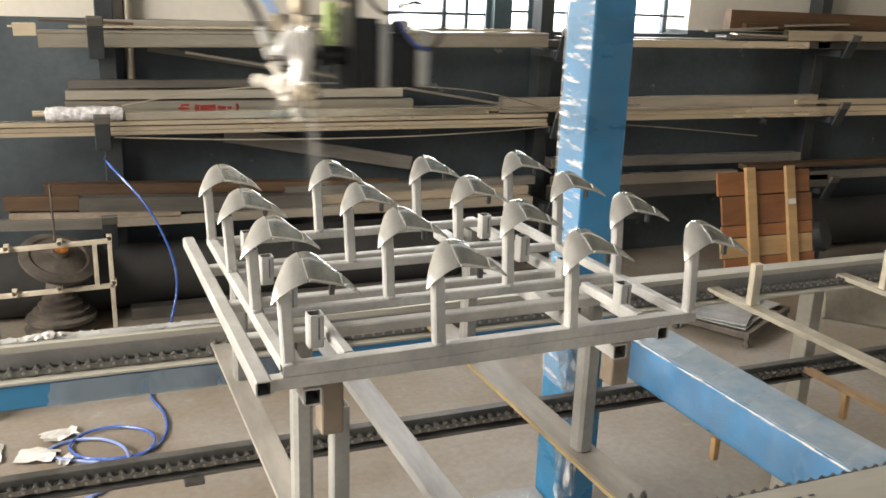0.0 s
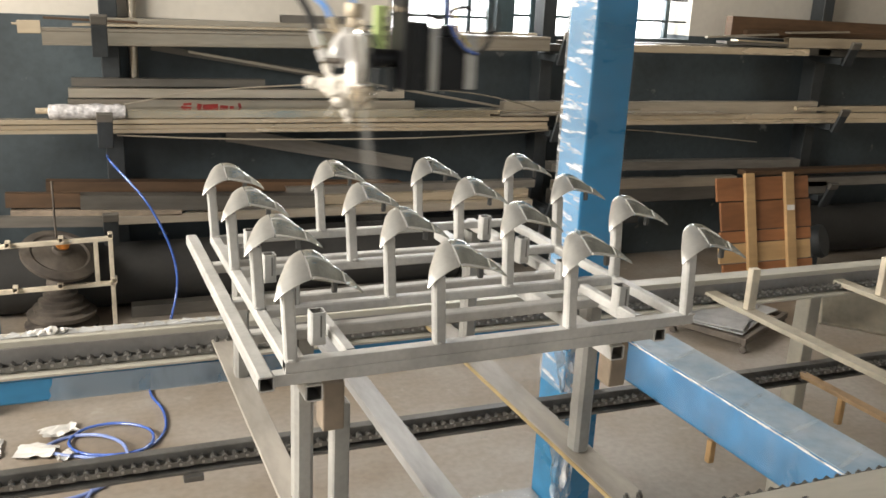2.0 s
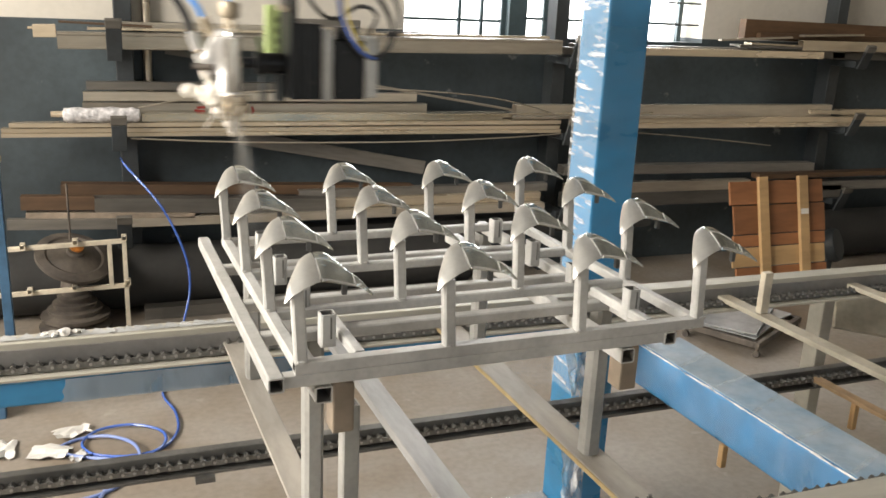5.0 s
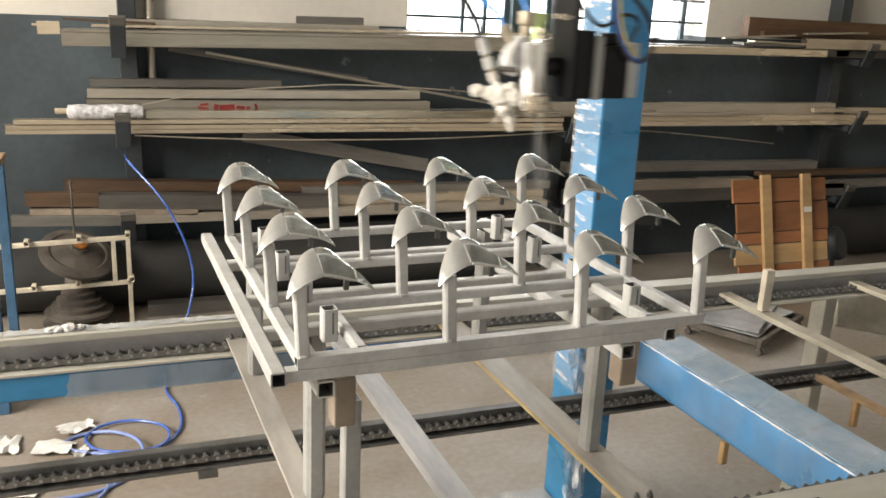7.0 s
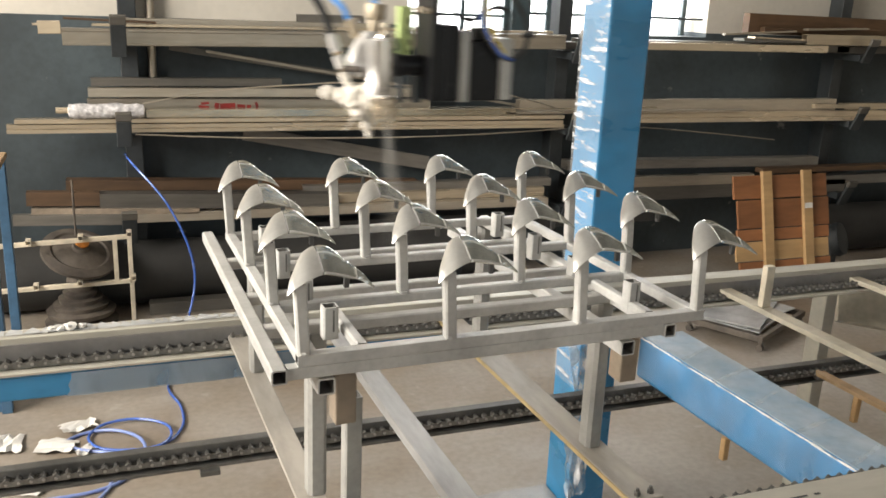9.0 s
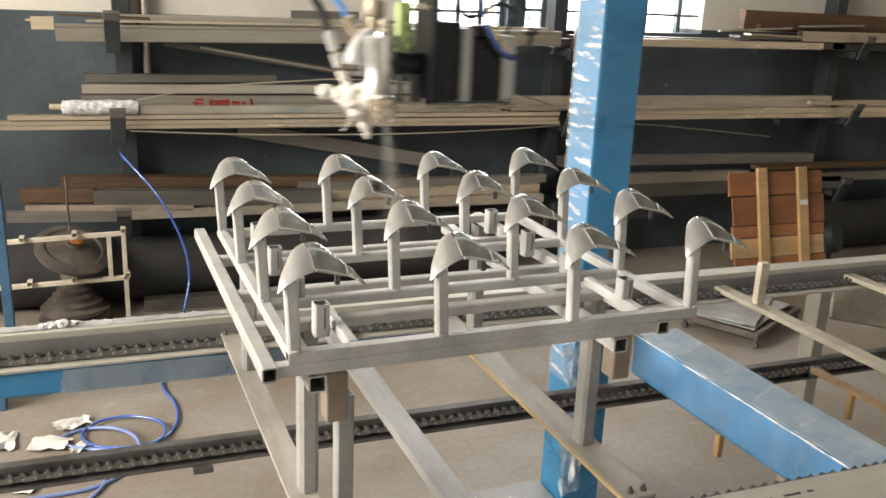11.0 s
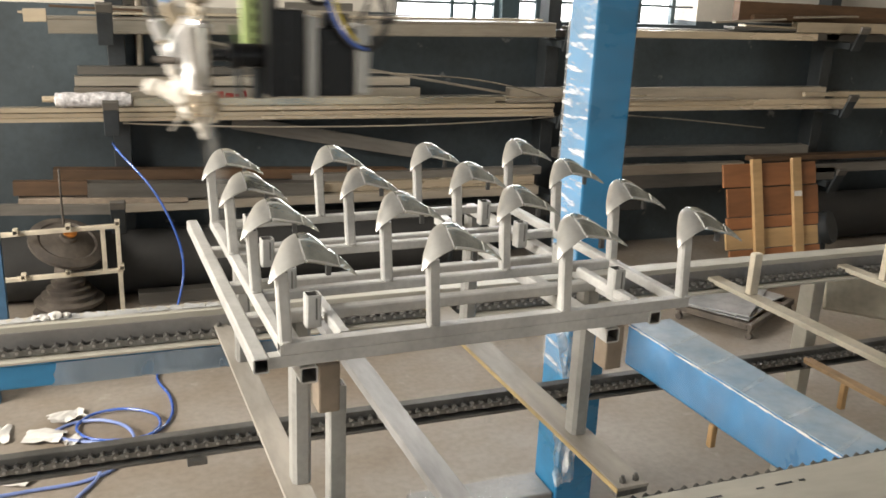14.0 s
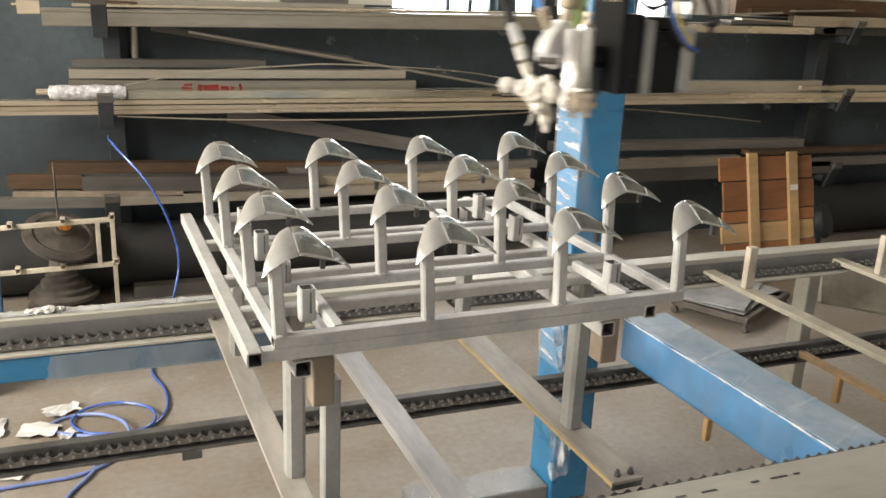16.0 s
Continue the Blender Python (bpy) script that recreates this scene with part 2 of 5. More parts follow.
# ---------------------------------------------------------------- shapes
def box(bm, x0, x1, y0, y1, z0, z1, bevel=0.0, m=None):
    vs = [bm.verts.new((x, y, z)) for z in (z0, z1) for x, y in ((x0, y0), (x1, y0), (x1, y1), (x0, y1))]
    fs = [bm.faces.new([vs[i] for i in q]) for q in
          ((3, 2, 1, 0), (4, 5, 6, 7), (0, 1, 5, 4), (1, 2, 6, 5), (2, 3, 7, 6), (3, 0, 4, 7))]
    if bevel:
        r = bmesh.ops.bevel(bm, geom=list({e for f in fs for e in f.edges}), offset=bevel, segments=2, profile=0.5, affect="EDGES")
        vs = list({v for f in r["faces"] for v in f.verts} | {v for v in vs if v.is_valid})
    if m:
        bmesh.ops.transform(bm, matrix=m, verts=vs)
    return vs


def hollow(bm, w, h, length, wall=0.002, m=None, r=0.0015):
    """A square tube along y from 0, w wide and h high, open at both ends."""
    def ring(w_, h_, y, r_):
        a, b = w_ / 2, h_ / 2
        return [bm.verts.new((x, y, z)) for x, z in
                ((-a + r_, -b), (a - r_, -b), (a, -b + r_), (a, b - r_), (a - r_, b), (-a + r_, b), (-a, b - r_), (-a, -b + r_))]
    o0, o1 = ring(w, h, 0, r), ring(w, h, length, r)
    i0, i1 = ring(w - 2 * wall, h - 2 * wall, 0, r * 0.5), ring(w - 2 * wall, h - 2 * wall, length, r * 0.5)
    for k in range(8):
        n = (k + 1) % 8
        bm.faces.new((o0[k], o0[n], o1[n], o1[k]))
        bm.faces.new((i0[n], i0[k], i1[k], i1[n]))
        bm.faces.new((o0[n], o0[k], i0[k], i0[n]))
        bm.faces.new((o1[k], o1[n], i1[n], i1[k]))
    vs = o0 + o1 + i0 + i1
    if m:
        bmesh.ops.transform(bm, matrix=m, verts=vs)
    return vs


def rod(bm, p0, p1, r0, r1=None, seg=12, caps=True):
    r1 = r0 if r1 is None else r1
    p0, p1 = Vector(p0), Vector(p1)
    q = (p1 - p0).to_track_quat("Z", "Y")
    a = [bm.verts.new(p0 + q @ Vector((r0 * math.cos(2 * math.pi * k / seg), r0 * math.sin(2 * math.pi * k / seg), 0))) for k in range(seg)]
    b = [bm.verts.new(p1 + q @ Vector((r1 * math.cos(2 * math.pi * k / seg), r1 * math.sin(2 * math.pi * k / seg), 0))) for k in range(seg)]
    for k in range(seg):
        n = (k + 1) % seg
        bm.faces.new((a[k], a[n], b[n], b[k]))
    if caps:
        bm.faces.new(a[::-1])
        bm.faces.new(b)


def lathe(bm, prof, seg=28, m=None):
    """prof: (radius, height) pairs, turned about z."""
    rings = []
    for r, z in prof:
        rings.append([bm.verts.new((r * math.cos(2 * math.pi * k / seg), r * math.sin(2 * math.pi * k / seg), z)) for k in range(seg)])
    for a, b in zip(rings, rings[1:]):
        for k in range(seg):
            n = (k + 1) % seg
            bm.faces.new((a[k], a[n], b[n], b[k]))
    bm.faces.new(rings[0][::-1])
    bm.faces.new(rings[-1])
    if m:
        bmesh.ops.transform(bm, matrix=m, verts=[v for r in rings for v in r])


def smooth_path(pts, steps=8):
    """A Catmull-Rom curve through the points."""
    P = [Vector(p) for p in pts]
    P = [2 * P[0] - P[1]] + P + [2 * P[-1] - P[-2]]
    out = []
    for i in range(1, len(P) - 2):
        for s in range(steps):
            u = s / steps
            a, b, c, d = P[i - 1:i + 3]
            out.append(0.5 * ((2 * b) + (c - a) * u + (2 * a - 5 * b + 4 * c - d) * u * u + (3 * b - a - 3 * c + d) * u ** 3))
    return out + [P[-2]]


def sweep(bm, pts, r, seg=8, steps=8):
    path = smooth_path(pts, steps)
    rings = []
    up = Vector((0.13, 0.07, 1)).normalized()
    for i, p in enumerate(path):
        d = (path[min(i + 1, len(path) - 1)] - path[max(i - 1, 0)]).normalized()
        side = d.cross(up)
        if side.length < 0.1:
            side = d.cross(Vector((1, 0.2, 0)))
        side.normalize()
        u = side.cross(d)
        rings.append([bm.verts.new(p + side * r * math.cos(2 * math.pi * k / seg) + u * r * math.sin(2 * math.pi * k / seg)) for k in range(seg)])
    for a, b in zip(rings, rings[1:]):
        for k in range(seg):
            n = (k + 1) % seg
            bm.faces.new((a[k], a[n], b[n], b[k]))
    bm.faces.new(rings[0][::-1])
    bm.faces.new(rings[-1])


def lump(bm, centre, r, seed, rough=0.35, sub=2):
    """A crusty lump."""
    made = bmesh.ops.create_icosphere(bm, subdivisions=sub, radius=1.0)["verts"]
    rx, ry, rz = r
    for v in made:
        k = 1 + rough * noise.noise(v.co * 2.3 + Vector((seed, seed * 2.1, 0))) + rough * 0.6 * noise.noise(v.co * 5.1 + Vector((0, seed, 3)))
        v.co = Vector((centre[0] + v.co.x * rx * k, centre[1] + v.co.y * ry * k, centre[2] + v.co.z * rz * k))


def mesh_of(name, bm, material, smooth=False):
    bmesh.ops.recalc_face_normals(bm, faces=bm.faces)
    me = bpy.data.meshes.new(name)
    bm.to_mesh(me)
    bm.free()
    for m in (material if isinstance(material, (list, tuple)) else [material]):
        me.materials.append(m)
    if smooth:
        me.shade_smooth()
        me.set_sharp_from_angle(angle=radians(38))
    return me


def part(name, bm, material, parent=None, label="", smooth=False):
    ob = new(name, mesh_of(name, bm, material, smooth))
    if parent:
        ob.parent = parent
    if label:
        tagged(ob, label)
    return ob


def thing(name, label, category, group="", m=None):
    ob = new(name)
    ob.empty_display_size = 0.05
    if m:
        ob.matrix_world = m
    return tagged(ob, label, category, group)


def one(name, bm, material, label, category, group="", kind="", smooth=False):
    return tagged(part(name, bm, material, None, "", smooth), label, category, group, kind)


def B(*a, **k):
    bm = bmesh.new()
    box(bm, *a, **k)
    return bm


def along_x(x, y, z):
    """For hollow(): a tube that runs along +x from here."""
    return pose(x, y, z, 0, 0, -90)


def upright(x, y, z):
    """For hollow(): a tube that runs up from here."""
    return pose(x, y, z, 90, 0, 0)

# ---------------------------------------------------------------- the hall
W0, W1, S0, N0, TOP = -4.0, 9.0, -5.0, 4.75, 4.6
one("floor", B(W0 - 0.25, W1 + 0.25, S0 - 0.25, N0 + 0.25, -0.12, 0.0), CONCRETE, "worn grey concrete factory floor with stains", "floor", kind="structure")
bm = bmesh.new()
box(bm, W0, 1.53, N0, N0 + 0.25, 1.41, TOP)
box(bm, 3.50, W1, N0, N0 + 0.25, 1.41, TOP)
box(bm, 1.53, 3.50, N0, N0 + 0.25, 2.75, TOP)
one("wall_north", bm, WALL_LIGHT, "cream plastered upper wall above a dark painted band", "wall", kind="structure")
bm = bmesh.new()
box(bm, W0, 1.53, N0 - 0.004, N0 + 0.25, 0.0, 1.41)
box(bm, 3.50, W1, N0 - 0.004, N0 + 0.25, 0.0, 1.41)
box(bm, 1.53, 3.50, N0 - 0.004, N0 + 0.25, 0.0, 1.385)
one("dado_north", bm, WALL_DARK, "dark slate blue painted lower wall with chipped spots", "wall", kind="structure")
# west, east and south walls and ceiling are unseen, added to shape the light
bm = bmesh.new()
box(bm, W0 - 0.25, W0, S0, N0, 0.0, 1.9)
box(bm, W0 - 0.25, W0, S0, N0, 3.6, TOP)
box(bm, W0 - 0.25, W0, S0, -0.4, 1.9, 3.6)
box(bm, W0 - 0.25, W0, 3.6, N0, 1.9, 3.6)
one("unseen_wall_west", bm, WALL_LIGHT, "unseen cream side wall added with an opening for the west light", "wall", kind="structure")
one("unseen_wall_east", B(W1, W1 + 0.25, S0, N0, 0.0, TOP), WALL_LIGHT, "plain unseen cream side wall added to close the hall", "wall", kind="structure")
bm = bmesh.new()
box(bm, W0, -0.5, S0 - 0.25, S0, 0.0, TOP)
box(bm, 3.5, W1, S0 - 0.25, S0, 0.0, TOP)
box(bm, -0.5, 3.5, S0 - 0.25, S0, 3.4, TOP)
one("unseen_wall_south", bm, WALL_LIGHT, "unseen cream end wall added with an opening for the south light", "wall", kind="structure")
one("ceiling", B(W0 - 0.25, W1 + 0.25, S0 - 0.25, N0 + 0.25, TOP, TOP + 0.1), ROOF, "unseen grey roof added to close the hall", "ceiling", kind="structure")
one("backdrop", B(-2.0, 7.5, 6.6, 6.62, -0.5, 5.0), SKY_GLOW, "overexposed white daylight outside the windows", "sky", kind="structure")


def window(name, x0, x1, bars_v, thick_v, bars_h):
    w = tagged(new(name), "steel framed factory window with thin glazing bars", "window", kind="structure")
    y = N0 + 0.17
    part("window_frame", B(x0, x0 + 0.03, y, y + 0.04, 1.385, 2.75, bevel=0.003), FRAME_TEAL, w)
    part("window_frame", B(x1 - 0.03, x1, y, y + 0.04, 1.385, 2.75, bevel=0.003), FRAME_TEAL, w)
    for x, h in [(x, 0.010) for x in bars_v] + [(x, 0.02) for x in thick_v]:
        part("glazing_bar", B(x - h, x + h, y + 0.008, y + 0.03, 1.385, 2.75), FRAME_TEAL, w)
    for z in bars_h:
        part("glazing_bar", B(x0 + 0.03, x1 - 0.03, y + 0.012, y + 0.022, z - 0.008, z + 0.008), FRAME_TEAL, w)
    return w


window("window_1", 1.56, 2.22, (1.93, 2.07), (), (1.468, 1.70, 1.92, 2.14, 2.4))
window("window_2", 2.33, 3.46, (2.61, 2.75, 2.89, 3.2), (2.49, 3.05), (1.49, 1.70, 1.92, 2.14, 2.4))
one("window_post", B(2.22, 2.33, N0 + 0.12, N0 + 0.25, 1.385, 2.75, bevel=0.004), FRAME_TEAL, "dark teal post between two windows", "post", kind="structure")
bm = bmesh.new()
rod(bm, (3.26, 4.80, 1.49), (3.50, 4.80, 1.49), 0.006)
rod(bm, (3.26, 4.80, 1.62), (3.50, 4.80, 1.62), 0.006)
one("window_rail", bm, STEEL_DARK, "thin steel guard bars across the window reveal", "rail", kind="structure")

# ---------------------------------------------------------------- cantilever racks on the wall
def rack(x, tiers):
    """tiers: (arm top, lip foot, lip top) for each arm."""
    r = thing("cantilever_rack", "dark painted steel cantilever rack with outward leaning arm lips", "rack", "racks along the wall", pose(x, 0, 0))
    part("upright", B(0.005, 0.088, 4.63, 4.744, 0.0, 2.1, bevel=0.004), STEEL_DARK, r)
    for z, z0, z1 in tiers:
        a = part("arm", B(-0.032, 0.032, 4.385, 4.63, z - 0.04, z, bevel=0.003), STEEL_DARK, r)
        lean, long_ = pose(0, 4.378, z0, 24, 0, 0), (z1 - z0) / math.cos(radians(24))
        part("end_plate", B(-0.034, 0.034, -0.018, 0.0, 0, long_ - 0.044, bevel=0.004, m=lean), STEEL_DARK, a)
        # paler material on the upper end paints the light that falls there
        part("cap", B(-0.036, 0.036, -0.020, 0.002, long_ - 0.0435, long_, bevel=0.004, m=lean), ALU_GREY, a, "pale grey upper end of the lip, its light painted in")
    return r


rack(0.03, ((1.288, 1.250, 1.436), (0.892, 0.835, 1.004), (0.44, 0.36, 0.535)))
rack(2.40, ((1.300, 1.250, 1.43), (0.885, 0.825, 0.985), (0.43, 0.36, 0.53)))
rack(4.44, ((1.316, 1.275, 1.42), (0.900, 0.855, 1.005), (0.43, 0.36, 0.53)))
rack(6.7, ((1.316, 1.26, 1.42), (0.900, 0.84, 0.99), (0.43, 0.36, 0.53)))
bm = bmesh.new()
rod(bm, (0.184, 4.70, 1.05), (0.190, 4.70, 2.6), 0.021, seg=14)
one("wall_pipe", bm, ALU, "beige vertical pipe on the dark wall", "pipe", smooth=True)


def profile(x0, x1, zl, zr, h, y0, y1, material, label, style="tube", name="metal_profile", cat="profile"):
    """A long bar on the rack, from x0 to x1, underside at zl and zr."""
    L = math.hypot(x1 - x0, zr - zl)
    w = y1 - y0
    bm = bmesh.new()
    if style == "tube":
        hollow(bm, w, h, L, 0.003, along_x(0, w / 2, h / 2), 0.002)
    else:
        k = 0.005
        outline = {"angle": ((0, 0), (w, 0), (w, k), (k, k), (k, h), (0, h)),
                   "channel": ((0, 0), (k, 0), (k, h - k), (w - k, h - k), (w - k, 0), (w, 0), (w, h), (0, h)),
                   "step": ((0, 0), (w, 0), (w, h), (w * 0.25, h), (w * 0.25, h * 0.53), (w * 0.3, h * 0.5), (w * 0.3, h * 0.46), (0, h * 0.43)),
                   "lipped": ((0, 0), (w, 0), (w, h), (0, h), (-0.004, h - 0.004), (-0.004, h - 0.012), (0, h - 0.016), (0, 0.012), (-0.003, 0.010), (-0.003, 0.003)),
                   "bar": ((0.001, 0), (w - 0.001, 0), (w, 0.001), (w, h - 0.001), (w - 0.001, h), (0.001, h), (0, h - 0.001), (0, 0.001))}[style]
        a0 = [bm.verts.new((0, p, q)) for p, q in outline]
        a1 = [bm.verts.new((L, p, q)) for p, q in outline]
        bm.faces.new(a0[::-1])
        bm.faces.new(a1)
        for i in range(len(outline)):
            j = (i + 1) % len(outline)
            bm.faces.new((a0[i], a0[j], a1[j], a1[i]))
    ob = one(name, bm, material, label, cat, "long stock on the racks")
    ob.matrix_world = pose(x0, y0, zl, 0, -math.degrees(math.atan2(zr - zl, x1 - x0)), 0)
    return ob


AL = "mill finish aluminium profile lying on the wall rack"
CH = "champagne coloured aluminium profile on the wall rack"
GR = "dull grey steel profile stacked on the wall rack"
BR = "brown rusty board stacked on the wall rack"
# top tier
profile(-0.208, 2.33, 1.290, 1.316, 0.076, 4.39, 4.45, ALU, AL, "lipped")
profile(-0.305, -0.212, 1.338, 1.340, 0.056, 4.40, 4.45, ALU_WARM, CH, "tube")
profile(-0.330, -0.220, 1.372, 1.373, 0.010, 4.452, 4.47, ALU_WARM, CH, "tube")
profile(-0.08, 2.25, 1.377, 1.398, 0.012, 4.395, 4.44, ALU_WARM, CH, "bar")
profile(-0.20, 0.20, 1.402, 1.392, 0.010, 4.44, 4.49, BROWN, BR, "bar", "wooden_board", "board")
profile(0.055, 1.31, 1.372, 1.378, 0.040, 4.53, 4.60, ALU, AL, "tube")
profile(0.20, 2.28, 1.340, 1.362, 0.030, 4.46, 4.52, ALU_GREY, GR, "tube")
profile(-0.15, 3.2, 1.300, 1.318, 0.038, 4.46, 4.56, ALU_GREY, GR, "tube")
profile(0.89, 1.23, 1.413, 1.416, 0.040, 4.54, 4.60, ALU_GREY, GR, "channel")
profile(1.32, 1.56, 1.378, 1.384, 0.024, 4.54, 4.60, ALU_GREY, GR, "tube")
profile(2.45, 4.15, 1.322, 1.325, 0.042, 4.39, 4.45, ALU_WARM, CH, "tube")
profile(2.45, 4.4, 1.322, 1.325, 0.05, 4.47, 4.55, ALU_GREY, GR, "tube")
profile(3.38, 3.90, 1.414, 1.442, 0.011, 4.40, 4.43, ALU, AL, "bar")
profile(3.52, 4.14, 1.384, 1.376, 0.014, 4.40, 4.50, ALU_GREY, GR, "bar")
profile(3.60, 4.10, 1.401, 1.390, 0.010, 4.40, 4.47, ALU_WARM, CH, "bar")
profile(3.98, 6.6, 1.372, 1.385, 0.062, 4.39, 4.44, ALU_WARM, CH, "tube")
profile(3.70, 6.6, 1.437, 1.447, 0.030, 4.45, 4.49, BROWN, BR, "bar", "wooden_board", "board")
profile(3.62, 6.4, 1.425, 1.400, 0.120, 4.50, 4.56, BROWN, BR, "bar", "wooden_board", "board")
profile(3.98, 4.45, 1.455, 1.472, 0.010, 4.39, 4.44, ALU, AL, "bar")
profile(4.3, 6.6, 1.320, 1.325, 0.045, 4.47, 4.55, ALU_GREY, GR, "tube")
# middle tier
profile(-0.12, 2.3, 0.893, 0.886, 0.095, 4.53, 4.60, ALU_GREY, GR, "tube")
profile(-0.105, 0.81, 1.088, 1.090, 0.040, 4.58, 4.63, ALU_GREY, GR, "tube")
profile(-0.12, 1.55, 1.040, 1.040, 0.044, 4.54, 4.60, ALU, AL, "tube")
profile(-0.125, 1.60, 0.990, 0.985, 0.046, 4.51, 4.57, ALU, AL, "tube")
profile(0.135, 2.06, 0.960, 0.957, 0.038, 4.40, 4.47, ALU_SHINY, "polished aluminium channel on the wall rack", "tube")
profile(-0.435, 2.36, 0.936, 0.934, 0.021, 4.395, 4.46, ALU_WARM, CH, "tube")
profile(-0.47, 2.36, 0.894, 0.887, 0.038, 4.39, 4.45, ALU_WARM, CH, "step")
profile(1.55, 2.95, 0.990, 0.995, 0.006, 4.38, 4.395, ALU_SHINY, "thin bright rod across the wall rack", "bar", "metal_rod", "rod")
profile(2.12, 4.37, 0.955, 0.957, 0.075, 4.48, 4.54, ALU, AL, "tube")
profile(2.45, 6.6, 0.906, 0.902, 0.058, 4.40, 4.46, ALU_WARM, CH, "step")
profile(2.0, 3.6, 0.962, 0.965, 0.012, 4.40, 4.47, ALU, AL, "bar")
profile(4.13, 4.40, 0.985, 0.983, 0.024, 4.40, 4.43, ALU_WARM, CH, "bar")
profile(4.45, 6.6, 0.962, 0.965, 0.04, 4.48, 4.54, ALU_WARM, CH, "tube")
# bottom tier
profile(-0.42, -0.10, 0.548, 0.536, 0.066, 4.42, 4.47, BROWN, BR, "bar", "wooden_board", "board")
profile(-0.10, 1.05, 0.522, 0.476, 0.072, 4.42, 4.50, ALU_GREY, GR, "channel")
profile(-0.40, 0.36, 0.512, 0.480, 0.026, 4.40, 4.46, WOOD_BLOCK, "pale wooden batten on the wall rack", "bar", "wooden_batten", "batten")
profile(-0.48, 0.02, 0.466, 0.446, 0.050, 4.38, 4.42, ALU_GREY, GR, "bar")
profile(0.05, 2.3, 0.447, 0.437, 0.045, 4.40, 4.46, ALU, AL, "tube")
profile(-0.25, 1.55, 0.590, 0.530, 0.05, 4.54, 4.62, BROWN, BR, "bar", "wooden_board", "board")
profile(0.4, 2.3, 0.492, 0.482, 0.05, 4.46, 4.52, ALU_WARM, CH, "tube")
profile(0.9, 2.36, 0.535, 0.53, 0.045, 4.50, 4.56, ALU_GREY, GR, "tube")
profile(2.45, 4.3, 0.622, 0.600, 0.055, 4.48, 4.56, ALU_GREY, GR, "tube")
profile(2.45, 3.75, 0.520, 0.512, 0.06, 4.42, 4.48, ALU, AL, "tube")
profile(2.45, 4.5, 0.432, 0.432, 0.085, 4.42, 4.52, ALU_GREY, GR, "tube")
profile(3.8, 6.6, 0.575, 0.575, 0.03, 4.40, 4.48, BROWN, BR, "bar", "wooden_board", "board")
profile(3.9, 6.6, 0.48, 0.48, 0.06, 4.42, 4.5, ALU_GREY, GR, "tube")


def leaning(x0, z0, x1, z1, y0, y1, h, material, label):
    d = Vector((x1 - x0, y1 - y0, z1 - z0))
    bm = bmesh.new()
    box(bm, 0, d.length, -0.006, 0.006, -h / 2, h / 2, bevel=0.002)
    ob = one("metal_strip", bm, material, label, "strip", "long stock on the racks")
    ob.matrix_world = Matrix.Translation((x0, y0, z0)) @ d.to_track_quat("X", "Z").to_matrix().to_4x4()


leaning(0.264, 1.278, 1.271, 1.132, 4.60, 4.60, 0.030, ALU_GREY, "grey metal strip sagging behind the rack arms")
leaning(0.436, 1.262, 2.175, 0.985, 4.58, 4.58, 0.013, ALU, "thin aluminium strip slanting between rack tiers")
leaning(0.62, 0.84, 1.63, 0.665, 4.66, 4.60, 0.075, ALU_GREY, "wide grey strip slanting under the middle tier")
for pts, r, lab in ((((0.12, 4.38, 1.030), (0.458, 4.37, 1.091), (0.863, 4.37, 1.121), (1.148, 4.37, 1.131), (1.763, 4.37, 1.100), (2.097, 4.37, 1.049), (2.364, 4.37, 0.976)), 0.0038, "thin bent aluminium rod bowing above the stacked profiles"),
                    (((0.08, 4.375, 0.886), (0.45, 4.37, 0.868), (0.80, 4.37, 0.857), (1.455, 4.37, 0.852), (2.04, 4.37, 0.868), (2.36, 4.38, 0.884)), 0.004, "thin rod sagging under the middle tier"),
                    (((2.5, 4.39, 0.901), (2.911, 4.38, 0.879), (3.4, 4.37, 0.838), (3.821, 4.37, 0.795)), 0.004, "thin bright rod poking out below the rack")):
    bm = bmesh.new()
    sweep(bm, pts, r, 6)
    one("metal_rod", bm, ALU, lab, "rod", "long stock on the racks", smooth=True)
bm = bmesh.new()
lump(bm, (-0.04, 4.40, 0.994), (0.17, 0.032, 0.034), 2.0, 0.0, 4)
for v in bm.verts:
    e = abs((v.co.x + 0.04) / 0.17)
    r = 1.0 / max(0.25, math.sqrt(max(0.0, 1 - e * e))) * min(1.0, 1.25 - 0.3 * e)
    n_ = noise.noise(v.co * 60) * 0.10 + noise.noise(v.co * 22) * 0.14
    v.co = Vector((v.co.x, 4.40 + (v.co.y - 4.40) * r * (1 + n_), 0.994 + (v.co.z - 0.994) * r * (1 + n_)))
one("bubble_wrap_roll", bm, BUBBLE, "roll of dusty bubble wrap lying on the profiles", "roll", smooth=True)
bm = bmesh.new()
rod(bm, (-0.26, 4.42, 0.995), (-0.19, 4.42, 0.995), 0.014)
one("tube_end", bm, ALU_WARM, "short aluminium tube end beside the wrapped bundle", "tube")
bm = bmesh.new()
for x, w, z0, z1, tilt in ((0.385, 0.050, 0.992, 1.003, 6), (0.396, 0.040, 1.008, 1.020, -4), (0.462, 0.022, 0.992, 1.016, 14), (0.488, 0.075, 0.992, 1.014, -3), (0.572, 0.040, 0.993, 1.008, 4),
                           (0.620, 0.020, 0.992, 1.005, 0), (0.662, 0.014, 0.993, 1.019, -18)):
    box(bm, -w / 2, w / 2, 4.5085, 4.5095, (z0 - z1) / 2, (z1 - z0) / 2, m=pose(x + w / 2, 0, (z0 + z1) / 2, 0, tilt, 0))
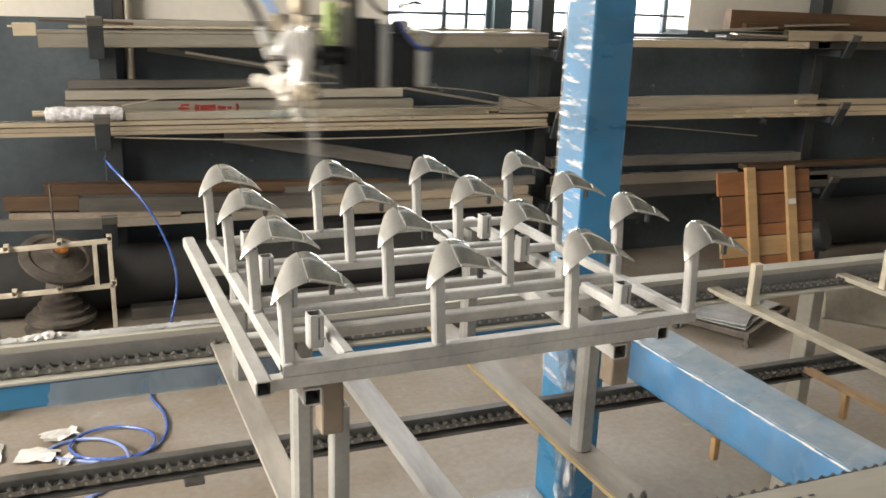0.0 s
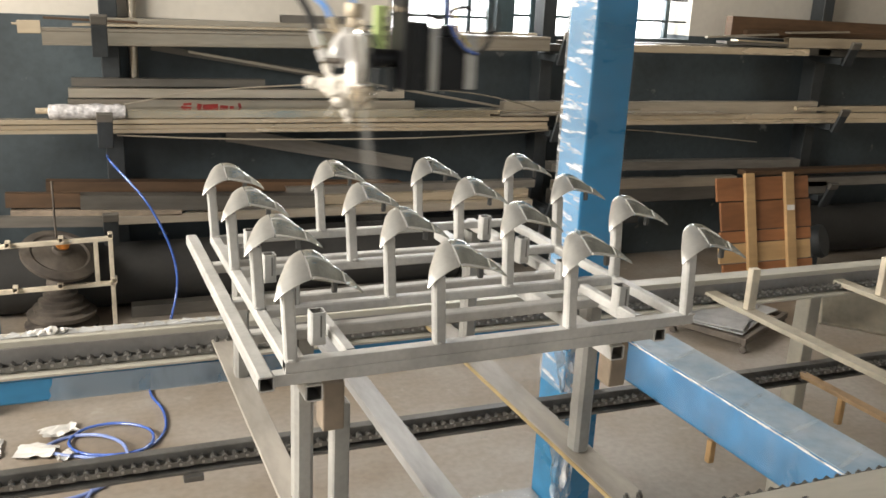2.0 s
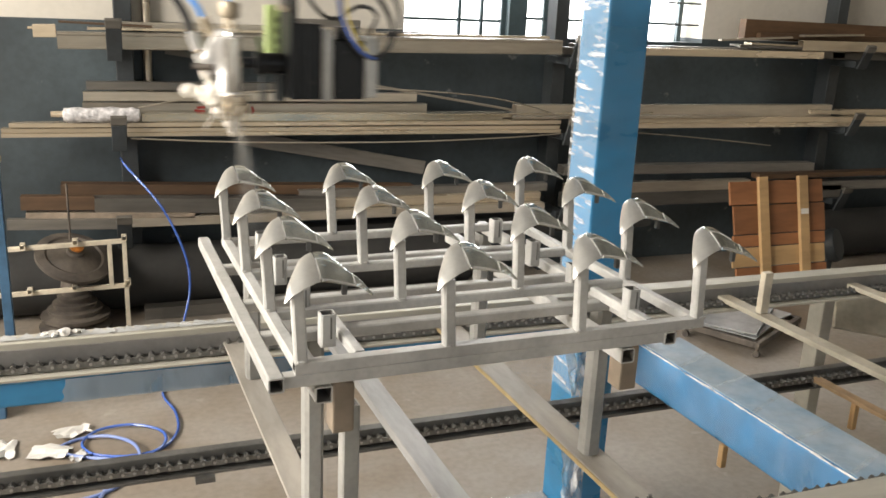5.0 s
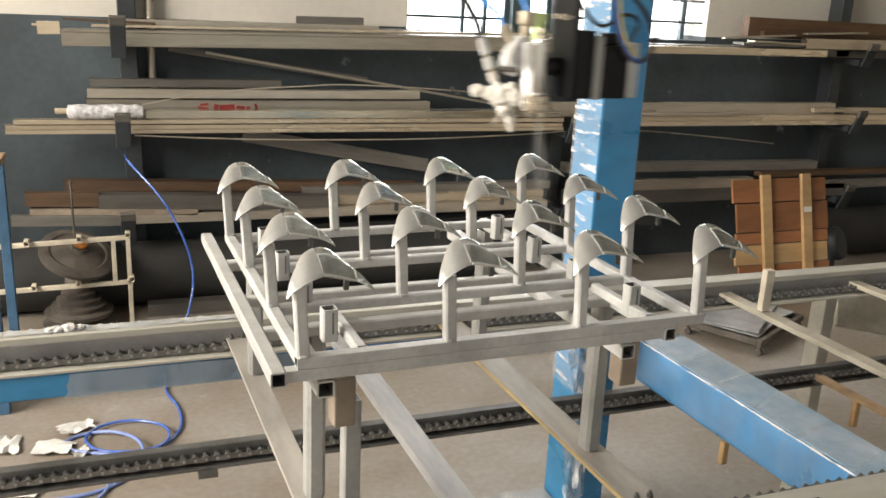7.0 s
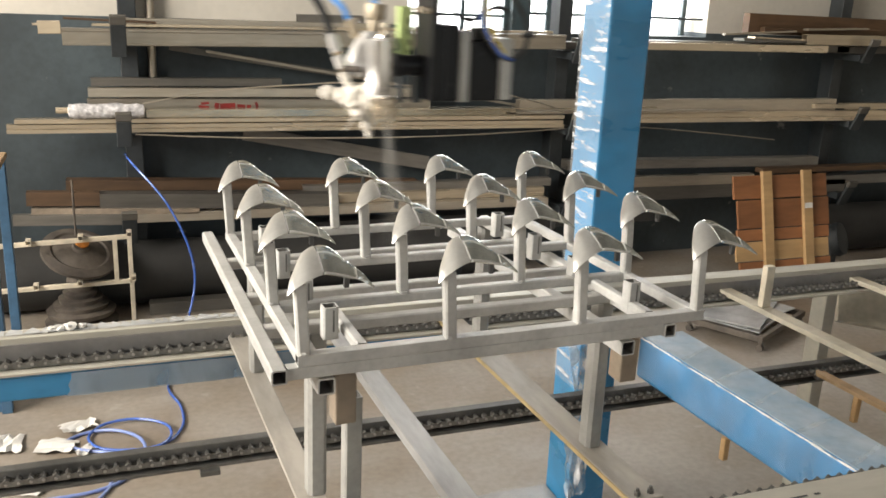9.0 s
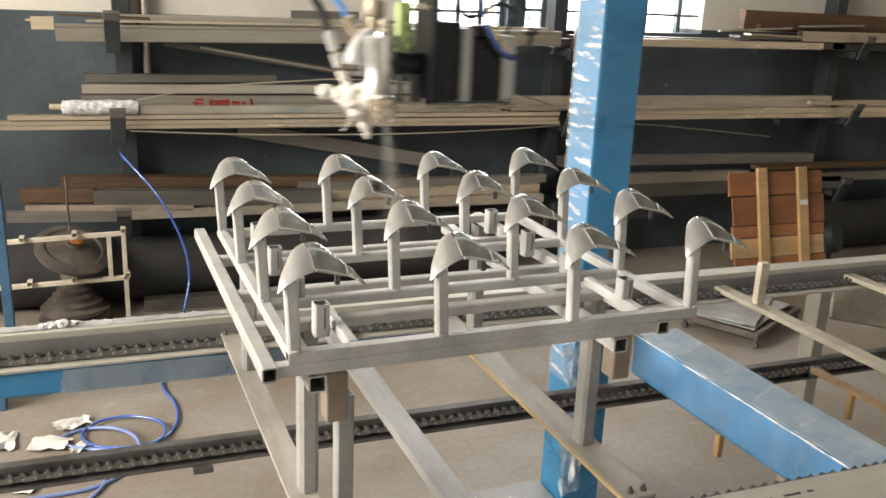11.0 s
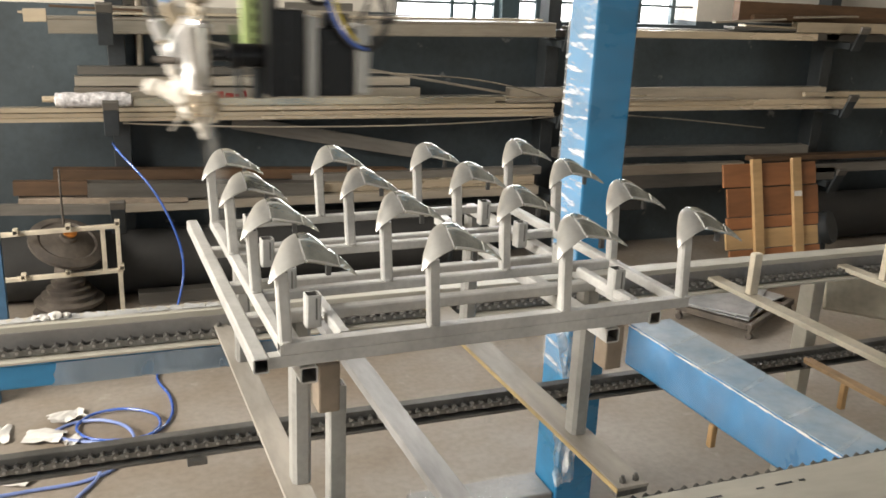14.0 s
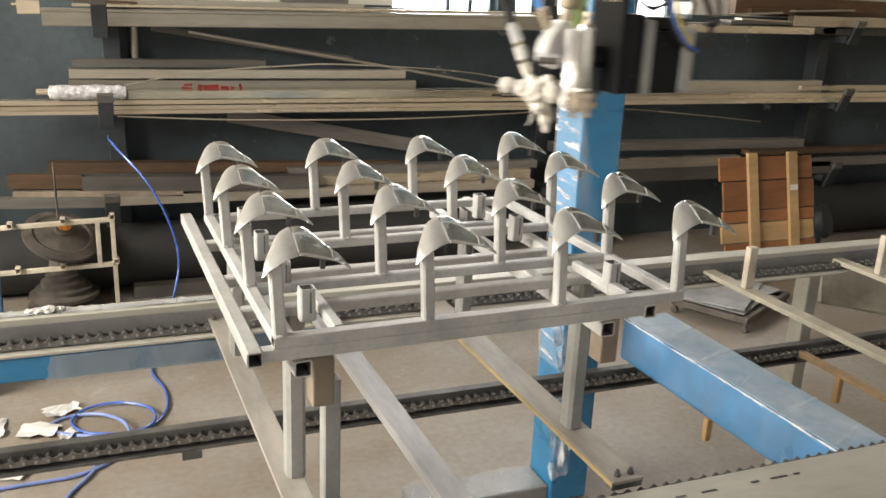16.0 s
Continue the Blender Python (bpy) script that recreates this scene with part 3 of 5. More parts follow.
one("red_marking", bm, RED, "red smeared paint strokes on a stacked profile", "marking")
bm = bmesh.new()
sweep(bm, ((0.955, 4.46, 1.352), (0.99, 4.455, 1.366), (1.03, 4.455, 1.366), (1.06, 4.46, 1.352)), 0.006, 6)
one("metal_clip", bm, ALU_SHINY, "small bright bent clip on the top tier", "clip", smooth=True)

# ---------------------------------------------------------------- floor level by the wall
def step_pulley(x, y):
    p = thing("stepped_casting", "rusty stepped cast iron cone standing on the floor", "casting", m=pose(x, y, 0))
    bm = bmesh.new()
    lathe(bm, [(0.16, 0.0), (0.165, 0.02), (0.10, 0.05), (0.15, 0.055), (0.155, 0.075), (0.12, 0.085), (0.125, 0.105), (0.095, 0.112), (0.10, 0.135),
               (0.072, 0.142), (0.078, 0.165), (0.055, 0.172), (0.058, 0.21), (0.05, 0.26)])
    part("body", bm, RUST, p, smooth=True)
    bm = bmesh.new()
    lathe(bm, [(0.05, -0.05), (0.145, -0.03), (0.168, -0.012), (0.17, 0.006), (0.13, 0.018), (0.12, 0.012), (0.075, 0.03), (0.04, 0.034), (0.036, 0.05), (0.012, 0.052)],
          36, pose(0.01, -0.03, 0.355, 24, 16, 0))
    part("disc", bm, RUST, p, "tilted rusty flanged disc", smooth=True)
    bm = bmesh.new()
    lathe(bm, [(0.03, 0.0), (0.03, 0.008), (0.01, 0.012)], 16, pose(0.026, -0.055, 0.407, 24, 16, 0))
    part("hub", bm, ORANGE, p, "orange rusted hub")


step_pulley(-0.21, 4.28)


def tube_frame():
    f = thing("workpiece_stand", "cream painted square tube frame with open stubs", "stand", m=pose(0, 4.15, 0))
    def bar(p0, p1, w=0.02):
        d = Vector(p1) - Vector(p0)
        bm = bmesh.new()
        hollow(bm, w, w, d.length, 0.0025, Matrix.Translation(p0) @ d.to_track_quat("Y", "Z").to_matrix().to_4x4())
        part("tube", bm, CREAM_TUBE, f)
    bar((-0.75, 0, 0.428), (0.03, 0, 0.452))
    bar((-0.75, 0, 0.222), (0.035, 0, 0.238))
    bar((0.022, 0, 0.0), (0.022, 0, 0.44))
    bar((-0.042, 0, 0.245), (-0.042, 0, 0.44))
    bar((-0.62, 0, 0.0), (-0.62, 0, 0.42))
    for x, z in ((-0.4, 0.452), (-0.185, 0.462), (0.022, 0.47), (-0.385, 0.244), (-0.2, 0.25), (0.03, 0.258)):
        bm = bmesh.new()
        hollow(bm, 0.022, 0.022, 0.05, 0.0025, pose(x, -0.035, z))
        part("stub", bm, CREAM_TUBE, f)
    bm = bmesh.new()
    rod(bm, (-0.205, 0.02, 0.46), (-0.205, 0.02, 0.72), 0.005, seg=8)
    part("rod", bm, RUST, f, "thin rusty upright rod")


tube_frame()
def cylinder_thing(x, y, r, length):
    c = thing("steel_cylinder", "steel cylinder under the rack, near black for the shade there", "cylinder", "cylinders under the rack", pose(x, y, r + 0.004, 0, 90, 0))
    bm = bmesh.new()
    lathe(bm, [(0.0, 0), (r * 0.9, 0.0), (r, 0.02), (r, length), (r * 0.9, length + 0.02), (0.0, length + 0.02)], 36)
    part("shell", bm, UNDER_RACK_SHADE, c, smooth=True)
    for z in (0.08, length - 0.1):
        bm = bmesh.new()
        lathe(bm, [(r + 0.0005, z), (r + 0.003, z + 0.003), (r + 0.003, z + 0.022), (r + 0.0005, z + 0.025)], 36)
        part("band", bm, STEEL_DARK, c, smooth=True)


# stands in for the shadow on the floor below the stock
cylinder_thing(-0.75, 4.52, 0.16, 2.6)
cylinder_thing(4.15, 4.5, 0.16, 2.4)
bm = bmesh.new()
lathe(bm, [(0.02, -0.03), (0.10, -0.03), (0.11, 0), (0.10, 0.03), (0.02, 0.03)], 28, pose(4.24, 4.15, 0.19, 70, 0, 30))
box(bm, 4.22, 4.26, 4.16, 4.2, 0.0, 0.19)
one("grinder_wheel", bm, STEEL_DARK, "dark round wheel on a stand near the floor", "wheel", smooth=True)
one("floor_profile", B(0.1, 2.4, 4.30, 4.38, 0.0, 0.06, bevel=0.004), ALU_GREY, "grey profile lying on the floor under the rack", "profile")
bm = bmesh.new()
hollow(bm, 0.10, 0.10, 2.2, 0.004, along_x(0.9, 4.55, 0.33))
box(bm, 1.0, 1.06, 4.50, 4.60, 0.0, 0.28)
box(bm, 2.8, 2.86, 4.50, 4.60, 0.0, 0.28)
one("steel_duct", bm, UNDER_RACK_SHADE, "dark grey square duct on trestles under the rack", "duct")


def cabinet():
    c = thing("work_stand", "navy painted stand with raw wooden top edges", "stand", m=pose(-0.098, 0, 0))
    part("panel", B(-0.70, -0.372, 3.38, 3.42, 0.0, 0.86, bevel=0.004), NAVY, c)
    part("leg", B(-0.372, -0.335, 3.36, 3.40, 0.0, 0.87, bevel=0.003), NAVY, c)
    part("leg", B(-0.372, -0.335, 3.86, 3.90, 0.0, 0.87, bevel=0.003), NAVY, c)
    part("top_rail", B(-0.375, -0.33, 3.36, 3.92, 0.872, 0.895, bevel=0.003), WOOD, c)
    part("post", B(-0.425, -0.385, 3.44, 3.48, 0.0, 1.28, bevel=0.003), WOOD, c)
    part("ledge", B(-0.7, -0.37, 3.40, 3.5, 1.281, 1.30, bevel=0.002), WOOD, c)


cabinet()


# leaning crate lid
def crate_lid():
    c = thing("crate_lid", "wooden crate lid of red and pale planks with two battens", "crate", m=pose(3.171, 3.705, 0.008, -15, 0, 0))
    for k, (z0, z1, m) in enumerate(((0.0, 0.105, WOOD_RED), (0.110, 0.222, WOOD_RED), (0.227, 0.333, WOOD_PALE), (0.338, 0.402, WOOD_RED),
                                     (0.407, 0.565, WOOD_RED), (0.571, 0.700, WOOD_RED))):
        dx = 0.012 * math.sin(k * 2.1)
        part("plank", B(-0.005 + dx, 0.635 + dx * 0.5, 0, 0.016, z0, z1, bevel=0.003), m, c)
    for x in (0.163, 0.441):
        part("batten", B(x, x + 0.064, -0.024, -0.001, -0.0, 0.722, bevel=0.003), WOOD_PALE, c)
    part("patch", B(0.446, 0.500, -0.0255, -0.0243, 0.505, 0.535), PAPER, c, "small torn white label")


crate_lid()


def low_trolley():
    t = thing("low_trolley", "low steel trolley stacked with dusty sheet metal", "trolley", m=pose(2.93, 3.40, -0.08, 0, 0, 28))
    for x0, x1, y0, y1 in ((-0.25, 0.30, -0.21, -0.185), (-0.25, 0.30, 0.16, 0.185), (-0.25, -0.225, -0.185, 0.16), (0.275, 0.30, -0.185, 0.16)):
        part("frame_bar", B(x0, x1, y0, y1, 0.128, 0.158, bevel=0.003), RUST, t)
    for x, y in ((-0.23, -0.195), (0.28, -0.195), (-0.23, 0.17), (0.28, 0.17)):
        bm = bmesh.new()
        rod(bm, (x, y, 0.112), (x, y, 0.128), 0.010)
        part("leg", bm, RUST, t)
        bm = bmesh.new()
        rod(bm, (x - 0.01, y, 0.0965), (x + 0.01, y, 0.0965), 0.016, seg=16)
        part("caster", bm, RUST, t)
    for k, (a, x, y) in enumerate(((4, 0.0, 0.0), (-7, 0.03, 0.02), (12, -0.02, 0.03))):
        bm = bmesh.new()
        box(bm, -0.22, 0.25, -0.16, 0.16, 0, 0.006, m=pose(x, y, 0.159 + 0.009 * k, 0, 0, a))
        part("sheet", bm, SHEET_WHITE, t)


low_trolley()

# ---------------------------------------------------------------- conveyor
CH_Y, CH_Z, NEAR_Y, RET_Z, PITCH = 1.928, 0.790, 1.068, 0.510, 0.0254
conv = thing("conveyor", "twin chain conveyor with aluminium rails and blue beams", "conveyor")
bm = bmesh.new()
box(bm, -1.6, 4.2, 1.955, 2.008, 0.772, 0.836, bevel=0.002)
part("far_rail", bm, RAIL, conv, "pale aluminium rail with dusty top")
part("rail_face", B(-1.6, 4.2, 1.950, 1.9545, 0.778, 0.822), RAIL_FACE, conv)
part("rail_lip", B(-1.6, 4.2, 1.897, 1.9545, 0.7715, 0.7775, bevel=0.001), RAIL, conv)
# darker blue than the other beams: the shade on this one is in its colour
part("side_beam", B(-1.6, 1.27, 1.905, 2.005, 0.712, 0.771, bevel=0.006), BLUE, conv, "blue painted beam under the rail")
bm = bmesh.new()
box(bm, 0.3, 3.0, 0.90, 1.052, 0.735, 0.788, bevel=0.003)
part("near_rail", bm, RAIL, conv, "pale aluminium rail with dusty top")
part("near_beam", B(0.3, 3.0, 0.91, 1.04, 0.60, 0.7345, bevel=0.006), BLUE_BEAM, conv, "blue painted beam under the rail")
for x, w in ((0.83, 0.02), (0.88, 0.03), (0.98, 0.016), (1.02, 0.035), (1.07, 0.012)):
    part("slot", B(x, x + w, 1.012, 1.0165, 0.7885, 0.789), STEEL_DARK, conv)
bm = bmesh.new()
box(bm, -0.054, 0.092, -0.98, 0.055, 0.572, 0.690, bevel=0.008)
ob = part("cross_beam", bm, BLUE_BEAM, conv, "blue beam wrapped in clear film")
ob.matrix_local = pose(1.378, 1.885, 0, 0, 0, 2.2)
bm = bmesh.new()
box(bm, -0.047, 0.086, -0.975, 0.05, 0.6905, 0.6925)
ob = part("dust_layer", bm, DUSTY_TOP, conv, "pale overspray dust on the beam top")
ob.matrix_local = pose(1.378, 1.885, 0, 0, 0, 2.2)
bm = bmesh.new()
rs = random.Random(31)
for k in range(34):
    y = -0.97 + 0.03 * k
    rod(bm, (-0.0535 + rs.uniform(-0.0012, 0.0012), y, 0.6892), (-0.0535 + rs.uniform(-0.0012, 0.0012), y + 0.031, 0.6892), rs.uniform(0.0016, 0.0032), rs.uniform(0.0016, 0.0032), seg=6)
ob = part("film_crease", bm, FILM_CREASE, conv, "film crease with the beam edge highlight painted in", smooth=True)
ob.matrix_local = pose(1.378, 1.885, 0, 0, 0, 2.2)
for k, (y, a_) in enumerate(((-0.10, 20), (-0.24, 14), (-0.37, 24), (-0.52, 12), (-0.66, 20), (-0.80, 16))):
    bm = bmesh.new()
    box(bm, -0.075, 0.072, -0.006, 0.006, 0, 0.0012, m=pose(0.018, y, 0.6932, 0, 0, a_))
    ob = part("film_seam", bm, FILM_SEAM, conv)
    ob.matrix_local = pose(1.378, 1.885, 0, 0, 0, 2.2)
bm = bmesh.new()
rows = []
for i in range(90):
    u = i / 89
    row = []
    for j in range(7):
        v = j / 6
        y, z = -0.97 + 1.02 * u, 0.585 + 0.100 * v
        row.append(bm.verts.new((-0.0555 - 0.003 * max(0, noise.noise(Vector((y * 26, z * 8, 3)))), y, z)))
    rows.append(row)
for p, q in zip(rows, rows[1:]):
    for j in range(6):
        bm.faces.new((p[j], p[j + 1], q[j + 1], q[j]))
ob = part("film_side", bm, FILM_BEAM, conv, "thin clear film on the beam side", smooth=True)
ob.matrix_local = pose(1.378, 1.885, 0, 0, 0, 2.2)
bm = bmesh.new()
rows = []
for i in range(120):
    u = i / 119
    row = []
    for j in range(5):
        v = j / 4
        x, z = -0.12 + 0.40 * u, 0.716 + 0.050 * v
        row.append(bm.verts.new((x, 1.9035 - 0.003 * max(0, noise.noise(Vector((x * 20, z * 12, 8)))), z)))
    rows.append(row)
for p, q in zip(rows, rows[1:]):
    for j in range(4):
        bm.faces.new((p[j], p[j + 1], q[j + 1], q[j]))
part("film_side", bm, FILM_BEAM, conv, "thin clear film on the beam side", smooth=True)
bm = bmesh.new()
rows = []
for i in range(50):
    row = []
    for j in range(5):
        x, z = -0.135 + 0.50 * i / 49, 0.7145 + 0.0535 * j / 4
        x -= 0.02 * noise.noise(Vector((z * 40, 2, 5))) if i < 1 else 0
        row.append(bm.verts.new((x, 1.8985 - 0.004 * max(0, noise.noise(Vector((x * 16, z * 10, 4)))), z)))
    rows.append(row)
for p, q in zip(rows, rows[1:]):
    for j in range(4):
        bm.faces.new((p[j], p[j + 1], q[j + 1], q[j]))
part("film_wrap", bm, FILM_HAZE, conv, "film wrapped over the beam side, its grey reflection painted in", smooth=True)
part("return_guide", B(-1.6, 4.2, 1.945, 1.972, 0.482, 0.530, bevel=0.002), CHAIN_GUIDE, conv, "dark guide of the return chain")
part("return_lip", B(-1.6, 4.2, 1.915, 1.9445, 0.484, 0.490), CHAIN_GUIDE, conv)
part("tab", B(0.13, 0.175, 1.90, 1.945, 0.470, 0.4835, bevel=0.001), CHAIN_GUIDE, conv)
for x, y in ((2.045, 2.012), (3.9, 2.012), (-1.3, 2.012)):
    part("leg", B(x, x + 0.045, y, y + 0.06, 0.0, 0.80, bevel=0.004), RAIL, conv, "pale grey square leg")
for x in (2.6,):
    part("leg", B(x, x + 0.06, 0.95, 1.01, 0.0, 0.599, bevel=0.004), RAIL, conv, "pale grey square leg")
bm = bmesh.new()
box(bm, 0, 0.9, -0.012, 0.012, -0.06, 0.06, bevel=0.003)
ob = part("brace", bm, CREAM_STEEL, conv, "cream brace board")
ob.matrix_local = pose(2.17, 2.09, 0.66, -35, 8, -22)


def link_mesh(outer):
    """One chain link, pins along y."""
    bm = bmesh.new()
    y = 0.0095 if outer else 0.0065
    for s in (-1, 1):
        vs = []
        for px, pz in ((-0.019, -0.006), (-0.019, 0.005), (-0.0127, 0.0098), (-0.005, 0.0035), (0.005, 0.0035), (0.0127, 0.0098), (0.019, 0.005), (0.019, -0.006),
                       (0.0127, -0.0090), (0.005, -0.0085), (-0.005, -0.0085), (-0.0127, -0.0090)):
            vs.append((px, pz))
        a = [bm.verts.new((p, s * y - 0.001, q)) for p, q in vs]
        b = [bm.verts.new((p, s * y + 0.001, q)) for p, q in vs]
        bm.faces.new(a)
        bm.faces.new(b[::-1])
        for k in range(12):
            bm.faces.new((a[k], b[k], b[(k + 1) % 12], a[(k + 1) % 12]))
    bm.faces.ensure_lookup_table()
    plates = len(bm.faces)
    if outer:
        for px in (-0.0127, 0.0127):
            rod(bm, (px, -0.0132, -0.001), (px, 0.0132, -0.001), 0.0036, seg=8)
    else:
        for px in (-0.0127, 0.0127):
            rod(bm, (px, -0.0052, 0), (px, 0.0052, 0), 0.0075, seg=8)
    bm.faces.ensure_lookup_table()
    if outer:
        for f in bm.faces[plates:]:
            f.material_index = 1
    return mesh_of("link", bm, (CHAIN, CHAIN_PIN))


LINK = (link_mesh(True), link_mesh(False))


def chain(label, x0, x1, y, z):
    c = part("chain", B(x0, x1, y + 0.0, y + 0.002, z - 0.003, z + 0.001), CHAIN, conv, label)
    n = int((x1 - x0) / PITCH)
    for k in range(min(n, 290)):
        o = new("link", LINK[k % 2])
        o.parent = c
        o.location = (x0 + (k + 0.5) * PITCH, y, z)


chain("oily roller chain on the far rail", -1.5, 3.6, CH_Y, CH_Z)
chain("oily return chain below the rail", -1.5, 3.6, 1.930, RET_Z + 0.001)
chain("oily roller chain on the near rail", 0.35, 2.6, NEAR_Y, 0.7655)


def slat(x, w, y0, y1, material, h=0.008, z=0.792, edge=None, label="grey steel slat across the conveyor chains", group="slats on the chains", bolts=True, rz=1.6):
    s = part("slat", B(-w / 2, w / 2, y0 - 1.5, y1 - 1.5, 0, h, bevel=0.0015), material, conv, label)
    s.matrix_local = pose(x, 1.5, z, 0, 0, rz)
    if edge:
        part("edge", B(-w / 2 - 0.003, -w / 2 - 0.0005, y0 - 1.5, y1 - 1.5, -0.002, h - 0.001), edge, s, "ochre worn edge")
    for yy in (y0 - 1.5 + 0.015, y1 - 1.5 - 0.015):
        part("bracket", B(-w / 2, w / 2, yy - 0.012, yy + 0.012, -0.012, -0.0005, bevel=0.001), CHAIN, s)
        if bolts:
            for dx in (-0.013, 0.013):
                bm = bmesh.new()
                rod(bm, (dx, yy, h), (dx, yy, h + 0.006), 0.006, seg=6)
                rod(bm, (dx, yy, h + 0.006), (dx, yy, h + 0.012), 0.0032, seg=8)
                part("bolt", bm, CHAIN, s)
    return s


slat(0.242, 0.046, 1.06, 1.955, SLAT, label="grey flat steel slat carrying two jig legs")
slat(0.471, 0.046, 1.0, 1.955, SLAT_BRIGHT, h=0.02, z=0.785, label="bright square steel bar across the conveyor")
slat(0.764, 0.060, 1.07, 1.955, SLAT, h=0.007, edge=SLAT_EDGE, label="grey steel slat with ochre edge and end bolts")
for x in (1.615, 2.09, 2.62, 3.15):
    s = slat(x, 0.040, 1.06, 1.965, CREAM_STEEL, h=0.014, z=0.79, label="cream painted slat with an upright peg", bolts=False)
    bm = bmesh.new()
    box(bm, -0.014, 0.014, 0.285, 0.305, 0.0145, 0.13, bevel=0.003)
    part("peg", bm, CREAM_TUBE, s)
for x, dx, py in ((1.462, -0.032, 0.15), (1.985, 0.0, 0.26), (2.55, 0.0, 0.26)):
    s = slat(x, 0.034, 1.05, 1.93, WOOD, h=0.012, z=0.505, label="brown slat hanging from the return chain", bolts=False)
    bm = bmesh.new()
    box(bm, dx - 0.009, dx + 0.009, py, py + 0.018, -0.060 if dx else -0.085, 0.004, bevel=0.003)
    part("peg", bm, WOOD_PALE, s)
s = slat(-0.55, 0.036, 1.05, 1.955, SLAT)

# torn film and scraps on the far rail
bm = bmesh.new()
rs = random.Random(5)
x = -1.2
while x < 0.24:
    w = rs.uniform(0.015, 0.045)
    vs = [bm.verts.new(p) for p in ((x, 1.972, 0.8368), (x + w, 1.970, 0.8368 + rs.uniform(0, 0.003)), (x + w * 0.9, 1.992, 0.8372 + rs.uniform(0, 0.002)),
                                    (x + w * rs.uniform(0.1, 0.6), 2.004, 0.8372 + rs.uniform(0, 0.0035)))]
    bm.faces.new(vs)
    x += w * 0.9
ob = one("torn_film", bm, SHEET_WHITE, "torn white protective film along the rail top", "film", kind="stuff")
bm = bmesh.new()
for k, (x, r) in enumerate(((-0.15, 0.013), (-0.128, 0.016), (-0.105, 0.010), (-0.168, 0.008))):
    lump(bm, (x, 1.985, 0.8415), (r, r * 0.8, r * 0.65), k + 3, 0.5)
one("crumpled_paper", bm, PAPER, "crumpled white paper lying on the rail", "paper")


# ---------------------------------------------------------------- blue column
def column():
    c = thing("gantry_column", "sky blue painted steel column wrapped in stretch film", "column")
    part("post", B(1.245, 1.376, 2.12, 2.265, 0.0, 3.6, bevel=0.007), BLUE, c)
    bm = bmesh.new()
    n, seg = 120, ((1.2425, 2.2675), (1.2425, 2.1175), (1.3785, 2.1175), (1.3785, 2.2675))
    for a, b in zip(seg[:2], seg[1:3]):
        bm = bmesh.new()
        grid = []
        for i in range(n + 1):
            z = 0.45 + i * 2.4 / n
            row = []
            for j in range(5):
                u = j / 4
                p = Vector((a[0] + (b[0] - a[0]) * u, a[1] + (b[1] - a[1]) * u, z))
                out = Vector(((a[0] + b[0]) / 2 - 1.3105, (a[1] + b[1]) / 2 - 2.1925, 0)).normalized()
                row.append(bm.verts.new(p + out * (0.0025 * max(0, noise.noise(Vector((p.x * 9, p.y * 9, z * 34 + 6 * u)))))))
            grid.append(row)
        for i in range(n):
            for j in range(4):
                bm.faces.new((grid[i][j], grid[i][j + 1], grid[i + 1][j + 1], grid[i + 1][j]))
        # milkier film on the left face also paints its brighter light
        part("film_wrap", bm, FILM if a == seg[0] else FILM_TIGHT, c, "shiny wrinkled stretch film", smooth=True)
    part("foot", B(0.80, 1.244, 2.13, 2.26, 0.0, 0.055, bevel=0.006), RAIL_FACE, c, "grey foot beam on the floor wrapped in film")
    bm = bmesh.new()
    rows = []
    for i in range(40):
        u = i / 39
        row = []
        for j in range(9):
            v = j / 8
            row.append(bm.verts.new((0.805 + 0.43 * u, 2.126 + 0.138 * v, 0.0575 + 0.006 * (noise.noise(Vector((u * 30 + v * 9, v * 2, 1))) + 1) * 0.5)))
        rows.append(row)
    for a, b in zip(rows, rows[1:]):
        for j in range(8):
            bm.faces.new((a[j], a[j + 1], b[j + 1], b[j]))
    part("foot_film", bm, FILM_BEAM, c, "crinkled film on the foot beam", smooth=True)
    bm = bmesh.new()
    rows = []
    for i in range(30):
        u = i / 29
        row = []
        for j in range(10):
            v = j / 9
            w = 0.012 + 0.045 * math.exp(-((u - 0.86) / 0.14) ** 2) + 0.03 * math.exp(-((u - 0.35) / 0.25) ** 2)
            x = 1.243 + 0.055 - (w + 0.055) * v + 0.012 * noise.noise(Vector((u * 6, v * 5, 2)))
            row.append(bm.verts.new((x, 2.112 - 0.02 * v + 0.03 * noise.noise(Vector((u * 9, v * 8, 7))), 0.10 + 0.58 * u)))
        rows.append(row)
    for a, b in zip(rows, rows[1:]):
        for j in range(9):
            bm.faces.new((a[j], a[j + 1], b[j + 1], b[j]))
    sheet = bmesh.new()
    rows_ = []
    for i in range(16):
        u = i / 15
        rows_.append([sheet.verts.new((0.98 + 0.25 * u + 0.05 * j / 9 * (1 - u), 2.118 + 0.02 * noise.noise(Vector((u * 5, j * 0.4, 9))), 0.34 + 0.14 * u + (0.26 - 0.06 * u) * j / 9)) for j in range(10)])
    for p_, q_ in zip(rows_, rows_[1:]):
        for j in range(9):
            sheet.faces.new((p_[j], p_[j + 1], q_[j + 1], q_[j]))
    part("film_sheet", sheet, FILM_SEAM, c, "faint clear sheet of film trailing off the column", smooth=True)
    part("loose_film", bm, FILM_LOOSE, c, "loose clear film hanging off", smooth=True)


column()

# ---------------------------------------------------------------- hoses and paper
bm = bmesh.new()
